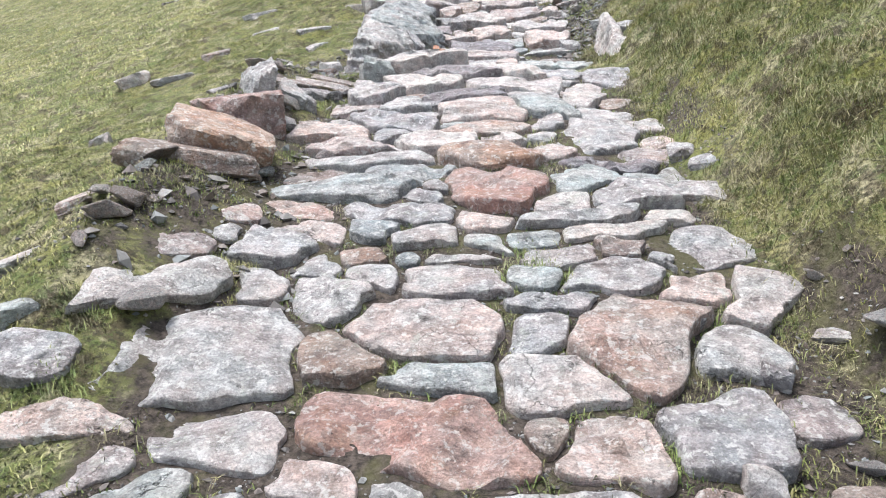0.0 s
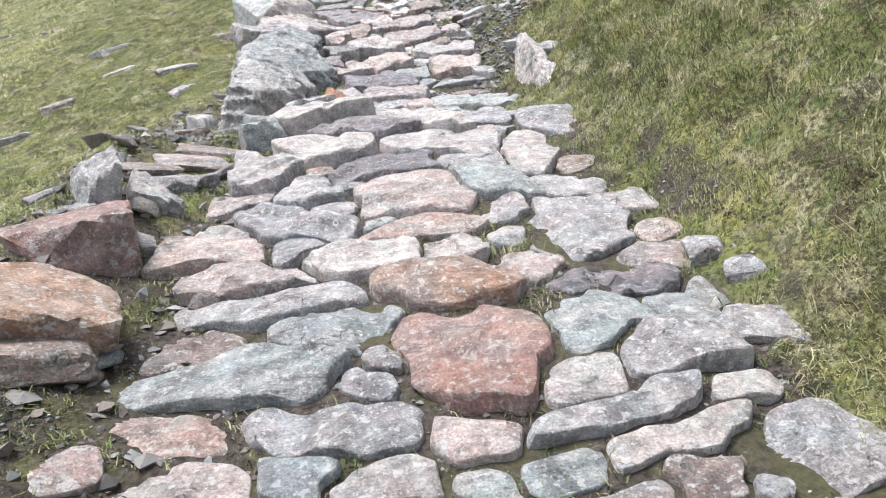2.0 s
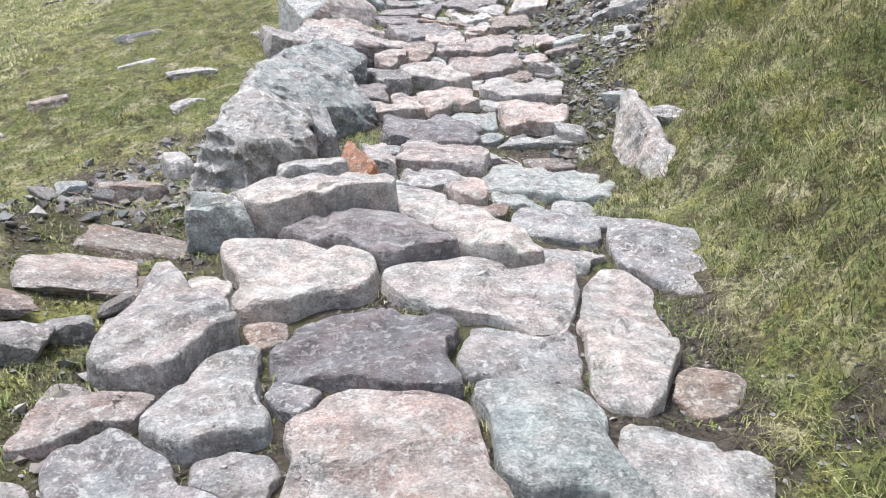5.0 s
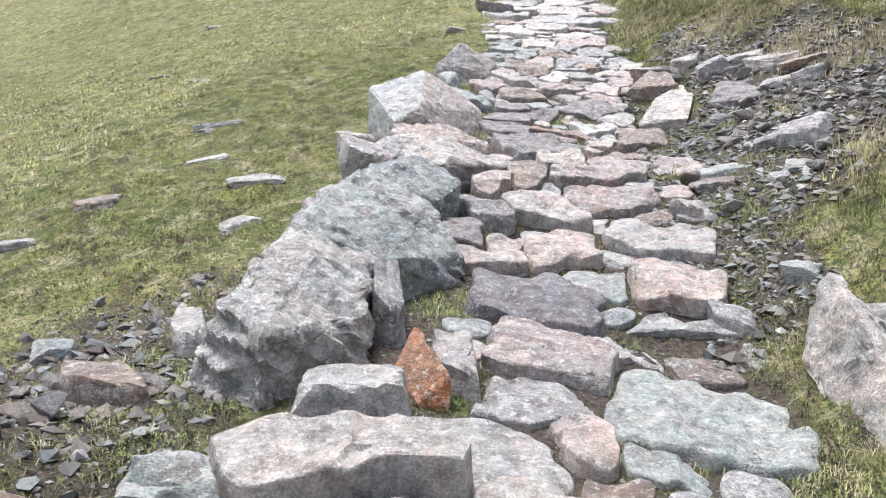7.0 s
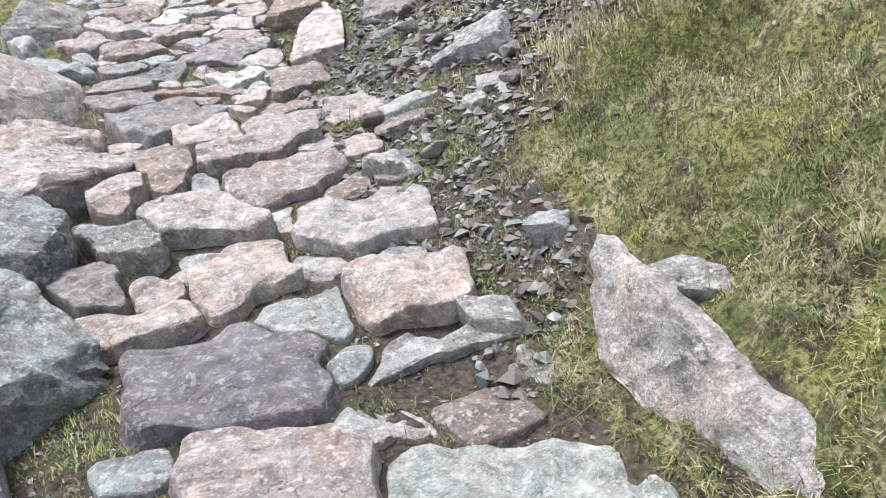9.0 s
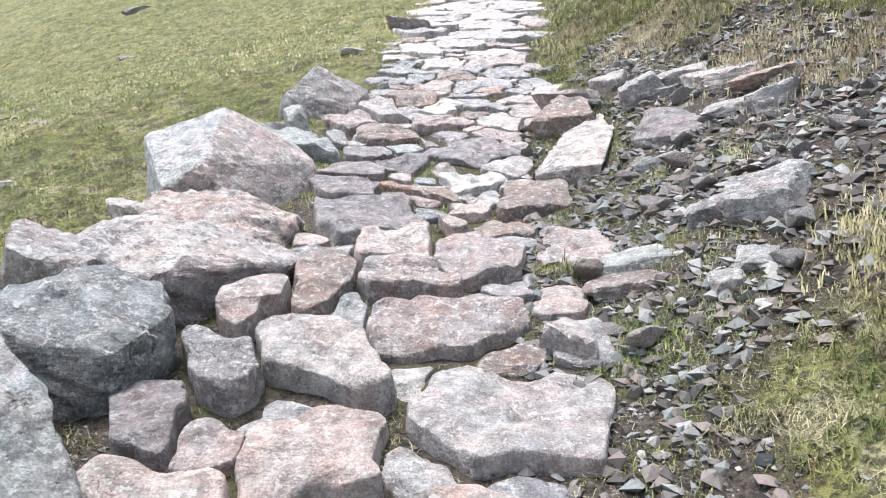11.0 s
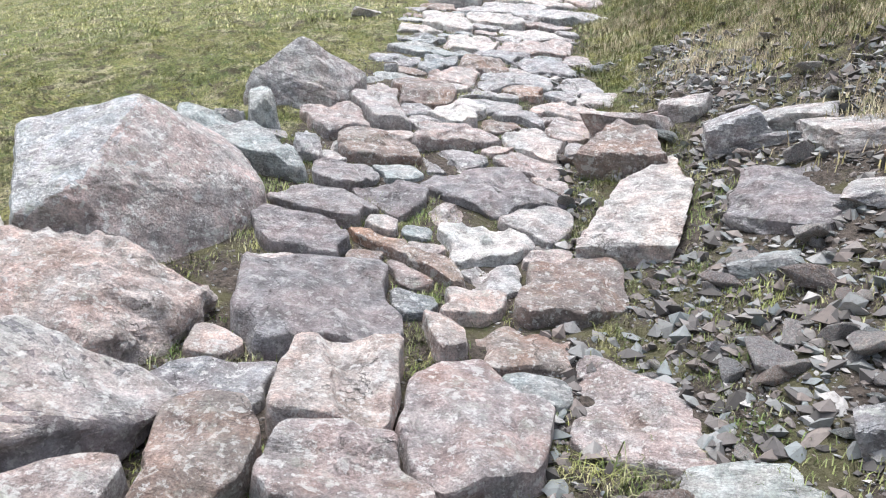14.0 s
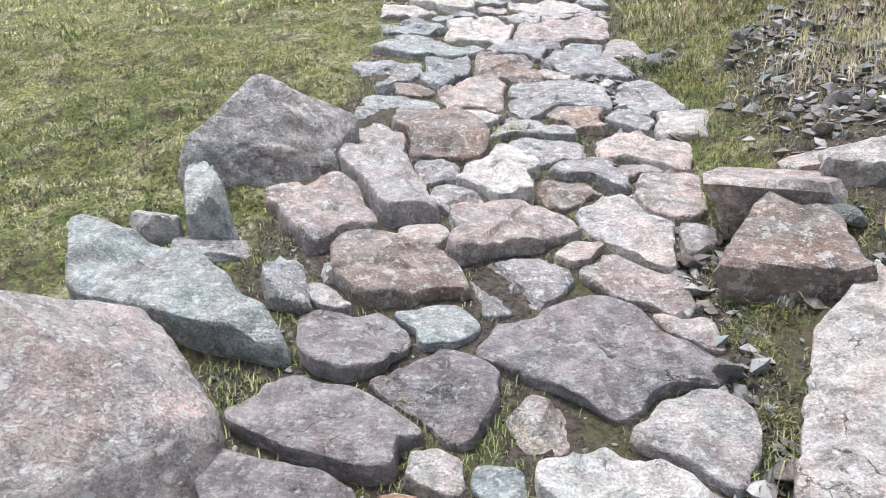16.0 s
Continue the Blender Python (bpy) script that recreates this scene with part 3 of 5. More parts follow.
# paving of the path, from the lower end upwards
paving(-0.26, 2.08, 0.02, 0.61, 0.30, -15, -0.51, -0.23, 0.13, 0.14, RED, 1)
paving(0.35, 1.96, 0.03, 0.27, 0.29, 2, 0.23, -0.54, -0.02, 0.15, PINK, 2)
paving(0.22, 2.27, 0.02, 0.32, 0.27, 3, -0.09, -0.23, -0.43, 0.14, PALE, 3)
paving(0.52, 2.51, 0.04, 0.38, 0.47, -24, 0.18, 0.05, 0.62, 0.18, RUST, 4)
paving(-0.21, 2.59, 0.02, 0.53, 0.31, -17, 0.03, 0.13, -0.02, 0.12, PINK, 5)
paving(-0.14, 2.34, 0.02, 0.30, 0.12, -7, 0.69, -0.70, 1.08, 0.10, SLATE, 6)
paving(-1.00, 2.48, 0.03, 0.64, 0.44, 12, 0.05, -0.19, 0.42, 0.14, GREY, 7)
paving(-1.44, 2.32, 0.05, 0.24, 0.18, 12, 0.01, 0.44, -0.44, 0.14, GREY, 8)
paving(-1.21, 2.80, 0.03, 0.44, 0.16, 42, 0.19, -0.35, 0.32, 0.12, GREY, 9)
paving(-0.57, 2.86, 0.02, 0.32, 0.24, -15, -0.19, 0.24, -0.43, 0.12, GREY, 10)
paving(-1.35, 2.17, 0.00, 0.29, 0.11, 15, -0.47, -0.24, 0.45, 0.10, PINK, 11)
paving(-0.84, 2.12, 0.00, 0.31, 0.19, -4, -0.39, -0.04, 0.67, 0.12, PALE, 12)
paving(-1.17, 1.97, 0.00, 0.22, 0.13, 7, -0.21, -0.17, -0.00, 0.12, PALE, 13)
paving(-0.52, 1.92, 0.00, 0.17, 0.17, -4, -0.28, -0.99, -0.00, 0.12, PINK, 14)
paving(-0.29, 1.85, 0.00, 0.10, 0.06, -4, -0.19, -0.53, -0.00, 0.10, GREY, 15)
paving(1.05, 2.78, 0.05, 0.16, 0.29, 3, 0.80, 0.49, -0.27, 0.14, PALE, 16)
paving(0.28, 2.74, 0.01, 0.29, 0.11, 1, 0.73, -0.06, 0.17, 0.10, GREY, 17)
paving(0.63, 2.94, 0.02, 0.39, 0.19, 12, 1.41, -0.18, 0.46, 0.12, GREY, 18)
paving(-0.09, 2.93, 0.01, 0.39, 0.16, -9, -0.33, -0.01, 0.02, 0.10, PALE, 19)
paving(-1.26, 3.05, 0.01, 0.40, 0.18, 45, 0.46, 0.09, 0.05, 0.12, PINK, 20)
paving(-0.87, 3.24, 0.03, 0.32, 0.28, -5, 0.01, -0.09, -0.12, 0.14, GREY, 21)
paving(-1.16, 3.25, 0.01, 0.27, 0.14, 25, 0.28, -0.04, 0.13, 0.10, GREY, 22)
paving(-0.75, 3.40, 0.00, 0.39, 0.15, -11, -0.35, -0.25, -0.30, 0.10, PINK, 23)
paving(-1.08, 3.46, 0.02, 0.22, 0.10, 30, 0.27, -0.01, -0.02, 0.10, PINK, 24)
paving(-0.85, 3.64, 0.00, 0.30, 0.18, -2, -0.43, 0.45, -0.26, 0.10, RUST, 25)
paving(-0.64, 3.85, 0.03, 0.73, 0.25, 3, -0.17, 0.19, 1.05, 0.13, SLATE, 26)
paving(-0.34, 3.55, 0.01, 0.45, 0.19, -14, -0.35, 0.39, -0.69, 0.12, GREY, 27)
paving(0.16, 3.78, 0.03, 0.48, 0.58, -3, 0.02, 1.24, 0.09, 0.12, RED, 28)
paving(-0.14, 3.85, 0.01, 0.18, 0.16, -17, -0.20, 0.20, -0.17, 0.08, GREY, 29)
paving(0.83, 3.68, 0.04, 0.39, 0.28, -3, 0.09, -0.40, -0.43, 0.14, GREY, 30)
paving(0.57, 3.43, 0.02, 0.42, 0.11, 11, 1.58, -0.38, 0.47, 0.12, GREY, 31)
paving(0.92, 3.50, 0.01, 0.21, 0.12, 7, 0.61, 0.05, 0.02, 0.10, PALE, 32)
paving(0.63, 3.28, 0.01, 0.49, 0.12, 7, 0.08, -0.05, 0.33, 0.10, PALE, 33)
paving(0.25, 3.22, 0.00, 0.27, 0.09, 9, 0.10, 0.06, -0.01, 0.08, SLATE, 34)
paving(0.07, 3.39, 0.01, 0.21, 0.19, -3, -0.06, -0.15, -0.62, 0.10, PINK, 35)
paving(0.04, 3.20, 0.00, 0.17, 0.13, -15, -0.51, 0.06, -0.07, 0.08, SLATE, 36)
paving(-0.23, 3.26, 0.02, 0.30, 0.14, -3, -0.13, 0.17, 0.11, 0.12, PALE, 37)
paving(-0.27, 3.14, 0.00, 0.06, 0.13, -9, -0.24, 0.55, -0.31, 0.10, SLATE, 38)
paving(-0.06, 3.11, 0.00, 0.23, 0.10, -10, -0.38, -0.37, -0.27, 0.08, GREY, 39)
paving(-0.47, 3.18, 0.00, 0.20, 0.16, -4, 0.27, -0.82, 0.42, 0.10, BROWN, 40)
paving(0.37, 3.07, 0.01, 0.31, 0.10, 2, 0.91, -0.02, 0.12, 0.12, PALE, 41)
paving(0.79, 3.04, 0.02, 0.17, 0.16, 12, 0.37, 0.54, 0.10, 0.12, GREY, 42)
paving(0.14, 4.30, 0.05, 0.56, 0.30, -10, -0.03, 0.04, 0.16, 0.16, ORANGE, 43)
paving(-0.14, 4.64, 0.04, 0.47, 0.26, -5, -0.28, 0.22, -0.08, 0.14, PALE, 44)
paving(0.26, 4.60, 0.04, 0.30, 0.26, -6, -0.02, 0.13, 0.06, 0.14, PALE, 45)
paving(0.21, 4.87, 0.03, 0.51, 0.17, -10, 0.42, -0.34, -0.14, 0.10, RUST, 46)
paving(-0.65, 4.59, 0.05, 0.54, 0.25, -6, -0.29, -0.19, -0.11, 0.12, PINK, 47)
paving(-0.56, 4.38, 0.02, 0.62, 0.22, -3, -0.60, -0.14, -0.22, 0.12, GREY, 48)
paving(-0.80, 4.87, 0.06, 0.46, 0.19, -6, -0.01, 0.01, -0.87, 0.12, PINK, 49)
paving(-0.44, 5.15, 0.03, 0.68, 0.27, -37, -0.53, 0.31, -0.40, 0.14, GREY, 50)
paving(0.17, 5.29, 0.04, 0.58, 0.51, -19, -0.28, -0.31, -0.14, 0.14, PINK, 51)
paving(0.58, 5.39, 0.03, 0.35, 0.46, 6, 0.01, -0.38, 0.23, 0.14, SLATE, 52)
paving(0.85, 4.75, 0.02, 0.48, 0.57, 5, 0.33, -0.48, -0.49, 0.12, GREY, 53)
paving(0.81, 4.21, 0.01, 0.48, 0.25, 5, 0.20, 0.00, -0.16, 0.12, DARK, 54)
paving(-0.38, 5.65, 0.04, 0.28, 0.47, -20, -0.42, -0.55, -0.21, 0.12, GREY, 55)
paving(0.07, 5.88, 0.04, 0.64, 0.54, -24, -0.25, -0.04, -0.38, 0.12, DARK, 56)
paving(-0.59, 5.96, 0.10, 0.51, 0.47, -43, -0.88, 0.78, -0.58, 0.22, PALE, 57)
paving(-0.24, 6.45, 0.08, 0.52, 0.58, -5, -0.16, 0.32, -0.47, 0.16, PALE, 58)
paving(0.48, 6.39, 0.03, 0.72, 0.53, -23, -0.17, -0.08, 1.05, 0.12, PALE, 59)
paving(1.00, 6.15, 0.03, 0.33, 1.05, -38, -0.48, 0.04, -0.28, 0.14, PALE, 60)
paving(1.31, 6.84, 0.04, 0.45, 0.46, -47, -0.88, 0.30, -0.12, 0.14, GREY, 61)
paving(0.06, 6.81, 0.10, 0.85, 0.41, -41, 0.12, -0.17, -0.83, 0.16, DARK, 62)
paving(0.50, 6.92, 0.08, 0.91, 0.28, -55, -0.21, 0.19, 0.16, 0.14, PALE, 63)
paving(1.05, 8.06, 0.04, 0.72, 0.68, -19, -0.06, 0.12, -0.73, 0.12, SLATE, 64)
paving(0.51, 7.63, 0.05, 0.27, 0.31, -32, -0.27, -0.36, -0.19, 0.12, PINK, 65)
paving(0.42, 8.47, 0.06, 0.57, 0.49, -17, -0.22, 0.03, 0.29, 0.12, PINK, 66)
paving(0.39, 9.03, 0.06, 0.66, 0.57, -13, -0.13, 0.18, 0.11, 0.12, DARK, 67)
paving(1.13, 9.27, 0.10, 0.48, 0.41, -22, -0.26, 0.03, 0.11, 0.20, PINK, 68)
paving(1.15, 8.99, 0.03, 0.44, 0.22, -6, 0.56, -0.41, -0.74, 0.10, GREY, 69)
paving(1.05, 8.84, -0.02, 0.39, 0.16, 4, 0.49, -0.12, -0.64, 0.10, PINK, 70)
paving(1.35, 8.78, 0.00, 0.19, 0.14, -31, -0.29, -0.38, 0.14, 0.08, GREY, 71)
paving(0.55, 9.64, 0.08, 0.39, 0.39, 14, 0.10, 0.07, 0.12, 0.16, PINK, 72)
paving(1.15, 9.91, 0.05, 0.61, 0.50, -4, -0.02, 0.19, -0.18, 0.14, PALE, 73)
paving(0.09, 9.46, 0.08, 0.44, 0.17, -14, -0.28, -0.14, 0.31, 0.16, PINK, 74)
paving(-0.09, 9.86, 0.08, 0.22, 0.33, -5, -0.56, 0.66, -0.27, 0.20, DARK, 75)
paving(0.18, 9.72, 0.05, 0.16, 0.15, 5, -0.19, 0.02, -0.20, 0.14, PINK, 76)
paving(0.09, 10.11, 0.12, 0.27, 0.27, -20, -1.08, -0.32, 0.21, 0.20, GREY, 77)
paving(0.42, 10.19, 0.12, 0.55, 0.31, -23, -0.82, -0.10, 0.40, 0.20, PALE, 78)
paving(0.91, 10.46, 0.06, 0.56, 0.36, 7, 0.17, 0.25, -0.37, 0.14, PINK, 79)
paving(1.36, 10.69, 0.02, 0.19, 0.23, -6, 0.03, -0.01, -0.33, 0.10, PINK, 80)
paving(1.43, 10.38, 0.03, 0.19, 0.26, 3, 0.10, -0.34, -0.02, 0.14, PALE, 81)
paving(0.70, 10.82, 0.10, 0.36, 0.31, 8, -0.07, -0.19, -0.04, 0.14, PINK, 82)
paving(0.57, 11.21, 0.10, 0.38, 0.44, 10, 0.14, 0.10, 0.10, 0.14, PINK, 83)
paving(0.32, 10.76, 0.10, 0.19, 0.52, 25, 0.37, 0.25, -0.04, 0.16, BROWN, 84)
paving(0.08, 10.49, 0.14, 0.24, 0.25, 32, 0.49, 0.29, -0.40, 0.20, PINK, 85)
paving(1.01, 11.17, 0.06, 0.42, 0.57, -26, -0.49, 0.84, -0.45, 0.14, PINK, 86)
paving(0.45, 10.55, 0.06, 0.16, 0.23, 1, 0.03, -0.09, 0.12, 0.12, SLATE, 87)
paving(1.52, 11.32, 0.04, 0.40, 0.37, -33, -0.64, 0.29, -0.32, 0.14, PINK, 88)
paving(1.33, 12.11, 0.06, 0.43, 0.39, 24, 0.45, -0.39, -0.42, 0.25, BROWN, 89)
paving(0.37, 11.76, 0.08, 0.54, 0.64, 14, 0.00, 0.02, -0.18, 0.20, DARK, 90)
paving(0.13, 12.31, 0.05, 0.34, 0.27, -13, -0.83, 0.36, -0.20, 0.14, DARK, 91)
paving(0.62, 12.27, 0.04, 0.12, 0.57, 26, -0.67, -0.11, -0.13, 0.10, ORANGE, 92)
paving(0.65, 12.12, 0.02, 0.12, 0.24, 16, -0.56, -0.19, -0.31, 0.10, RUST, 93)
paving(0.95, 12.51, 0.03, 0.36, 0.36, 20, -0.14, -0.40, -0.32, 0.12, WHITE, 94)
paving(0.62, 12.54, 0.00, 0.17, 0.11, 8, -0.14, -0.12, 0.47, 0.10, SLATE, 95)
paving(0.93, 11.89, 0.05, 0.19, 0.18, -7, -0.11, 0.03, 0.16, 0.14, PINK, 96)
paving(0.88, 11.56, 0.06, 0.18, 0.32, 9, 0.12, -0.11, -0.31, 0.14, PINK, 97)
paving(0.93, 13.02, 0.03, 0.55, 0.41, -34, 0.27, 0.10, -0.11, 0.10, DARK, 98)
paving(0.17, 13.00, 0.04, 0.29, 0.26, -9, -0.13, 0.55, -0.20, 0.12, DARK, 99)
paving(0.45, 12.82, 0.03, 0.35, 0.28, -40, 0.10, -0.03, 0.03, 0.12, DARK, 100)
paving(0.14, 12.66, 0.04, 0.45, 0.20, -29, 0.22, -0.04, 0.14, 0.12, DARK, 101)
paving(0.26, 13.36, 0.06, 0.44, 0.30, -2, -0.33, -0.09, -0.43, 0.12, BROWN, 102)
paving(0.65, 13.70, 0.05, 0.51, 0.33, 22, 0.10, -0.33, -0.14, 0.12, PINK, 103)
paving(0.64, 14.21, 0.06, 0.30, 0.45, -14, -0.09, -1.19, 0.35, 0.14, WHITE, 104)
paving(0.13, 13.99, 0.08, 0.24, 0.63, 9, -0.24, -0.11, -0.24, 0.14, PALE, 105)
paving(-0.08, 13.75, 0.06, 0.28, 0.42, 28, -0.15, -0.03, 0.13, 0.12, PINK, 106)
paving(0.32, 14.58, 0.06, 0.37, 0.53, 2, -0.16, 0.22, -0.34, 0.16, BROWN, 107)
paving(1.11, 13.39, 0.02, 0.38, 0.18, -33, -0.48, -0.25, 0.12, 0.10, PINK, 108)
paving(1.13, 13.78, 0.02, 0.35, 0.33, -31, -0.53, 0.06, -0.05, 0.10, PALE, 109)
paving(1.35, 14.06, 0.02, 0.23, 0.40, -1, 0.06, -0.00, -0.01, 0.10, PINK, 110)
paving(1.33, 14.56, 0.02, 0.38, 0.36, -27, -0.21, 0.00, -0.13, 0.10, PINK, 111)
paving(1.03, 14.28, 0.02, 0.26, 0.27, -0, 0.01, -0.11, 0.20, 0.10, GREY, 112)
paving(1.39, 13.73, 0.02, 0.12, 0.14, 31, 0.85, -0.49, -0.25, 0.08, PALE, 113)
paving(1.57, 14.86, 0.04, 0.19, 0.35, -4, 0.12, -0.04, -0.42, 0.14, PALE, 114)
paving(0.78, 14.78, 0.02, 0.37, 0.26, -3, -0.07, 0.14, -0.14, 0.10, GREY, 115)
paving(1.04, 14.98, 0.03, 0.33, 0.32, -11, -0.17, 0.02, 0.05, 0.10, ORANGE, 116)
paving(1.45, 15.36, 0.02, 0.29, 0.56, 9, 0.12, 0.00, 0.38, 0.10, GREY, 117)
paving(0.96, 15.27, 0.02, 0.55, 0.50, 7, 0.16, -0.08, 0.01, 0.10, GREY, 118)
paving(0.47, 15.29, 0.02, 0.35, 0.52, -1, 0.01, -0.18, -0.03, 0.10, PINK, 119)
paving(0.27, 15.74, 0.03, 0.27, 0.68, 8, 0.14, 0.06, 0.00, 0.10, SLATE, 120)
paving(0.65, 15.85, 0.03, 0.34, 0.55, -12, -0.27, -0.25, 0.39, 0.12, BROWN, 121)
paving(1.17, 16.03, 0.02, 0.44, 0.47, -3, -0.17, -0.38, 0.11, 0.10, GREY, 122)
paving(1.48, 16.43, 0.02, 0.19, 0.39, -5, 0.06, -0.52, -0.07, 0.10, PINK, 123)
paving(0.46, 16.77, 0.03, 0.45, 0.80, 4, 0.06, 0.04, 0.10, 0.12, PALE, 124)
paving(1.09, 16.86, 0.03, 0.71, 0.59, 19, 0.45, 0.07, 0.16, 0.12, PINK, 125)
paving(0.05, 17.95, 0.04, 0.52, 1.15, -5, -0.28, -0.19, 0.05, 0.12, PALE, 126)
paving(0.56, 18.44, 0.05, 0.73, 0.74, -38, -0.99, -0.10, -0.48, 0.12, PALE, 127)
paving(-0.21, 7.18, 0.20, 0.72, 0.35, 10, 0.01, 0.38, 0.01, 0.32, PALE, 138)
paving(-0.57, 13.14, 0.12, 0.57, 0.25, -16, -1.48, -0.33, -0.35, 0.20, SLATE, 139)

# boulders and rocks on both sides
boulder(-1.32, 12.19, 0.05, 0.34, 0.30, -14, -0.98, -0.02, -0.17, 0.20, 0.03, PALE, 205)
boulder(-0.89, 10.61, 0.28, 0.37, 0.37, -5, -0.24, -0.07, 0.06, 0.40, 0.06, PALE, 208)
boulder(-0.68, 7.00, 0.18, 0.24, 0.18, 14, -0.12, -0.08, 0.21, 0.30, 0.05, SLATE, 209)
boulder(-0.33, 7.72, 0.14, 0.47, 0.33, 3, -0.04, 0.12, -0.08, 0.25, 0.06, GREY, 210)
boulder(-0.13, 8.04, 0.08, 0.14, 0.34, 2, -0.52, 0.14, -0.09, 0.15, 0.02, AMBER, 211)
lump(-0.54, 8.25, 0.17, 0.12, 0.10, 14, 7, GREY, 212)
boulder(0.02, 8.18, 0.10, 0.21, 0.36, -19, -0.53, 0.27, -0.18, 0.20, 0.06, PALE, 213)
boulder(-0.38, 8.72, 0.15, 0.15, 0.52, -7, -0.29, -0.20, 0.12, 0.30, 0.08, GREY, 214)
lump(-2.86, 12.31, 0.36, 0.24, 0.07, 23, 4, GREY, 215)
lump(-1.71, 10.31, 0.30, 0.21, 0.10, 21, -0, GREY, 216)
lump(-1.99, 8.46, 0.19, 0.14, 0.10, 33, 2, SLATE, 217)
boulder(-1.33, 8.54, 0.08, 0.19, 0.50, 4, -0.44, -0.00, -0.09, 0.20, 0.04, GREY, 218)
boulder(-1.43, 7.91, 0.08, 0.37, 0.24, -5, -0.68, -0.41, 0.44, 0.20, 0.04, BROWN, 219)
lump(-1.25, 4.99, 0.30, 0.21, 0.14, 25, -9, GREY, 220)
boulder(-1.37, 5.35, 0.06, 0.19, 0.30, 22, -0.01, -0.00, 0.05, 0.30, 0.10, GREY, 221)
boulder(-1.19, 5.50, 0.06, 0.19, 0.30, 4, -0.42, -0.38, -0.41, 0.30, 0.08, GREY, 222)
lump(-1.14, 5.85, 0.26, 0.18, 0.14, 18, 2, GREY, 223)
lump(-0.97, 6.02, 0.15, 0.11, 0.11, 15, 3, GREY, 224)
lump(-1.13, 6.46, 0.49, 0.30, 0.10, 15, -4, PINK, 225)
lump(-4.36, 10.67, 0.37, 0.26, 0.21, 28, 18, PALE, 226)
lump(-3.71, 10.52, 0.60, 0.29, 0.11, 24, 1, GREY, 227)
lump(-1.66, 6.74, 0.24, 0.17, 0.07, 21, 6, PALE, 228)
lump(-3.29, 11.15, 0.38, 0.27, 0.14, 20, -1, BROWN, 229)
lump(-1.91, 11.06, 0.38, 0.26, 0.10, 12, 1, GREY, 230)
lump(-3.10, 13.36, 0.51, 0.31, 0.11, 16, 3, GREY, 231)
lump(-1.66, 5.50, 0.19, 0.13, 0.06, 28, -0, GREY, 232)
lump(-1.49, 5.17, 0.26, 0.15, 0.05, 28, 7, GREY, 233)
lump(-1.82, 3.03, 0.24, 0.17, 0.08, 30, -2, PALE, 234)
lump(-1.74, 3.46, 0.32, 0.21, 0.06, 26, -0, PINK, 235)
lump(-1.62, 2.55, 0.15, 0.10, 0.08, 31, -4, SLATE, 236)
lump(-3.04, 6.49, 0.19, 0.13, 0.14, 25, 11, PALE, 237)
lump(0.95, 2.35, 0.11, 0.08, 0.10, -24, -30, GREY, 238)
lump(0.82, 2.12, 0.11, 0.08, 0.07, -23, -2, SLATE, 239)
lump(1.26, 2.57, 0.12, 0.08, 0.04, -28, -0, GREY, 240)
lump(0.70, 1.82, 0.12, 0.08, 0.10, -23, -26, PALE, 241)
lump(1.26, 4.31, 0.16, 0.11, 0.13, -26, -18, GREY, 242)
lump(1.34, 4.09, 0.22, 0.15, 0.06, -29, -15, GREY, 243)
lump(1.17, 3.77, 0.29, 0.20, 0.09, -29, -8, GREY, 244)
lump(1.92, 8.48, 0.21, 0.15, 0.15, -32, -21, GREY, 245)
lump(1.81, 9.21, 0.17, 0.12, 0.15, -25, -6, SLATE, 246)
lump(1.41, 9.03, 0.24, 0.17, 0.15, -20, -16, GREY, 247)
lump(2.32, 10.80, 0.34, 0.24, 0.22, -22, -4, GREY, 250)
lump(1.83, 13.86, 0.51, 0.35, 0.29, -12, -6, PINK, 251)
lump(2.26, 13.23, 0.44, 0.27, 0.10, -20, -0, GREY, 252)
lump(2.70, 12.81, 0.49, 0.34, 0.14, -18, -4, PALE, 253)
lump(2.60, 12.25, 0.33, 0.22, 0.09, -19, 1, PALE, 254)
lump(2.52, 13.19, 0.35, 0.25, 0.14, -15, -2, PALE, 255)
lump(2.85, 12.44, 0.44, 0.25, 0.10, -21, 1, ORANGE, 256)
lump(2.73, 12.02, 0.31, 0.21, 0.19, -22, 15, GREY, 257)
lump(2.66, 11.87, 0.12, 0.09, 0.12, -22, 2, PALE, 258)
lump(2.03, 14.01, 0.39, 0.26, 0.10, -8, 4, PINK, 259)
lump(2.24, 13.20, 0.34, 0.23, 0.29, -12, 9, GREY, 260)
lump(1.75, 10.76, 0.37, 0.21, 0.07, -12, -4, BROWN, 261)
lump(1.80, 10.92, 0.41, 0.19, 0.08, -13, -6, SLATE, 262)
lump(2.04, 10.40, 0.13, 0.09, 0.10, -21, 5, GREY, 263)
lump(2.17, 10.47, 0.17, 0.12, 0.10, -23, -7, SLATE, 264)
lump(2.08, 12.08, 0.25, 0.17, 0.10, -13, 5, SLATE, 265)
lump(2.11, 10.95, 0.18, 0.12, 0.14, -18, 1, GREY, 266)
boulder(1.42, 10.41, 0.04, 0.19, 0.24, -22, -0.09, -0.52, 0.33, 0.12, 0.04, PALE, 267)
boulder(-0.60, 13.73, 0.14, 0.17, 0.39, -11, -0.66, -0.69, -0.23, 0.20, 0.03, SLATE, 269)
boulder(-0.13, 13.23, 0.06, 0.15, 0.17, 5, -0.20, -0.01, 0.01, 0.20, 0.04, GREY, 270)
boulder(-0.74, 13.59, 0.06, 0.21, 0.15, -6, -0.43, 0.13, -0.35, 0.15, 0.03, GREY, 271)
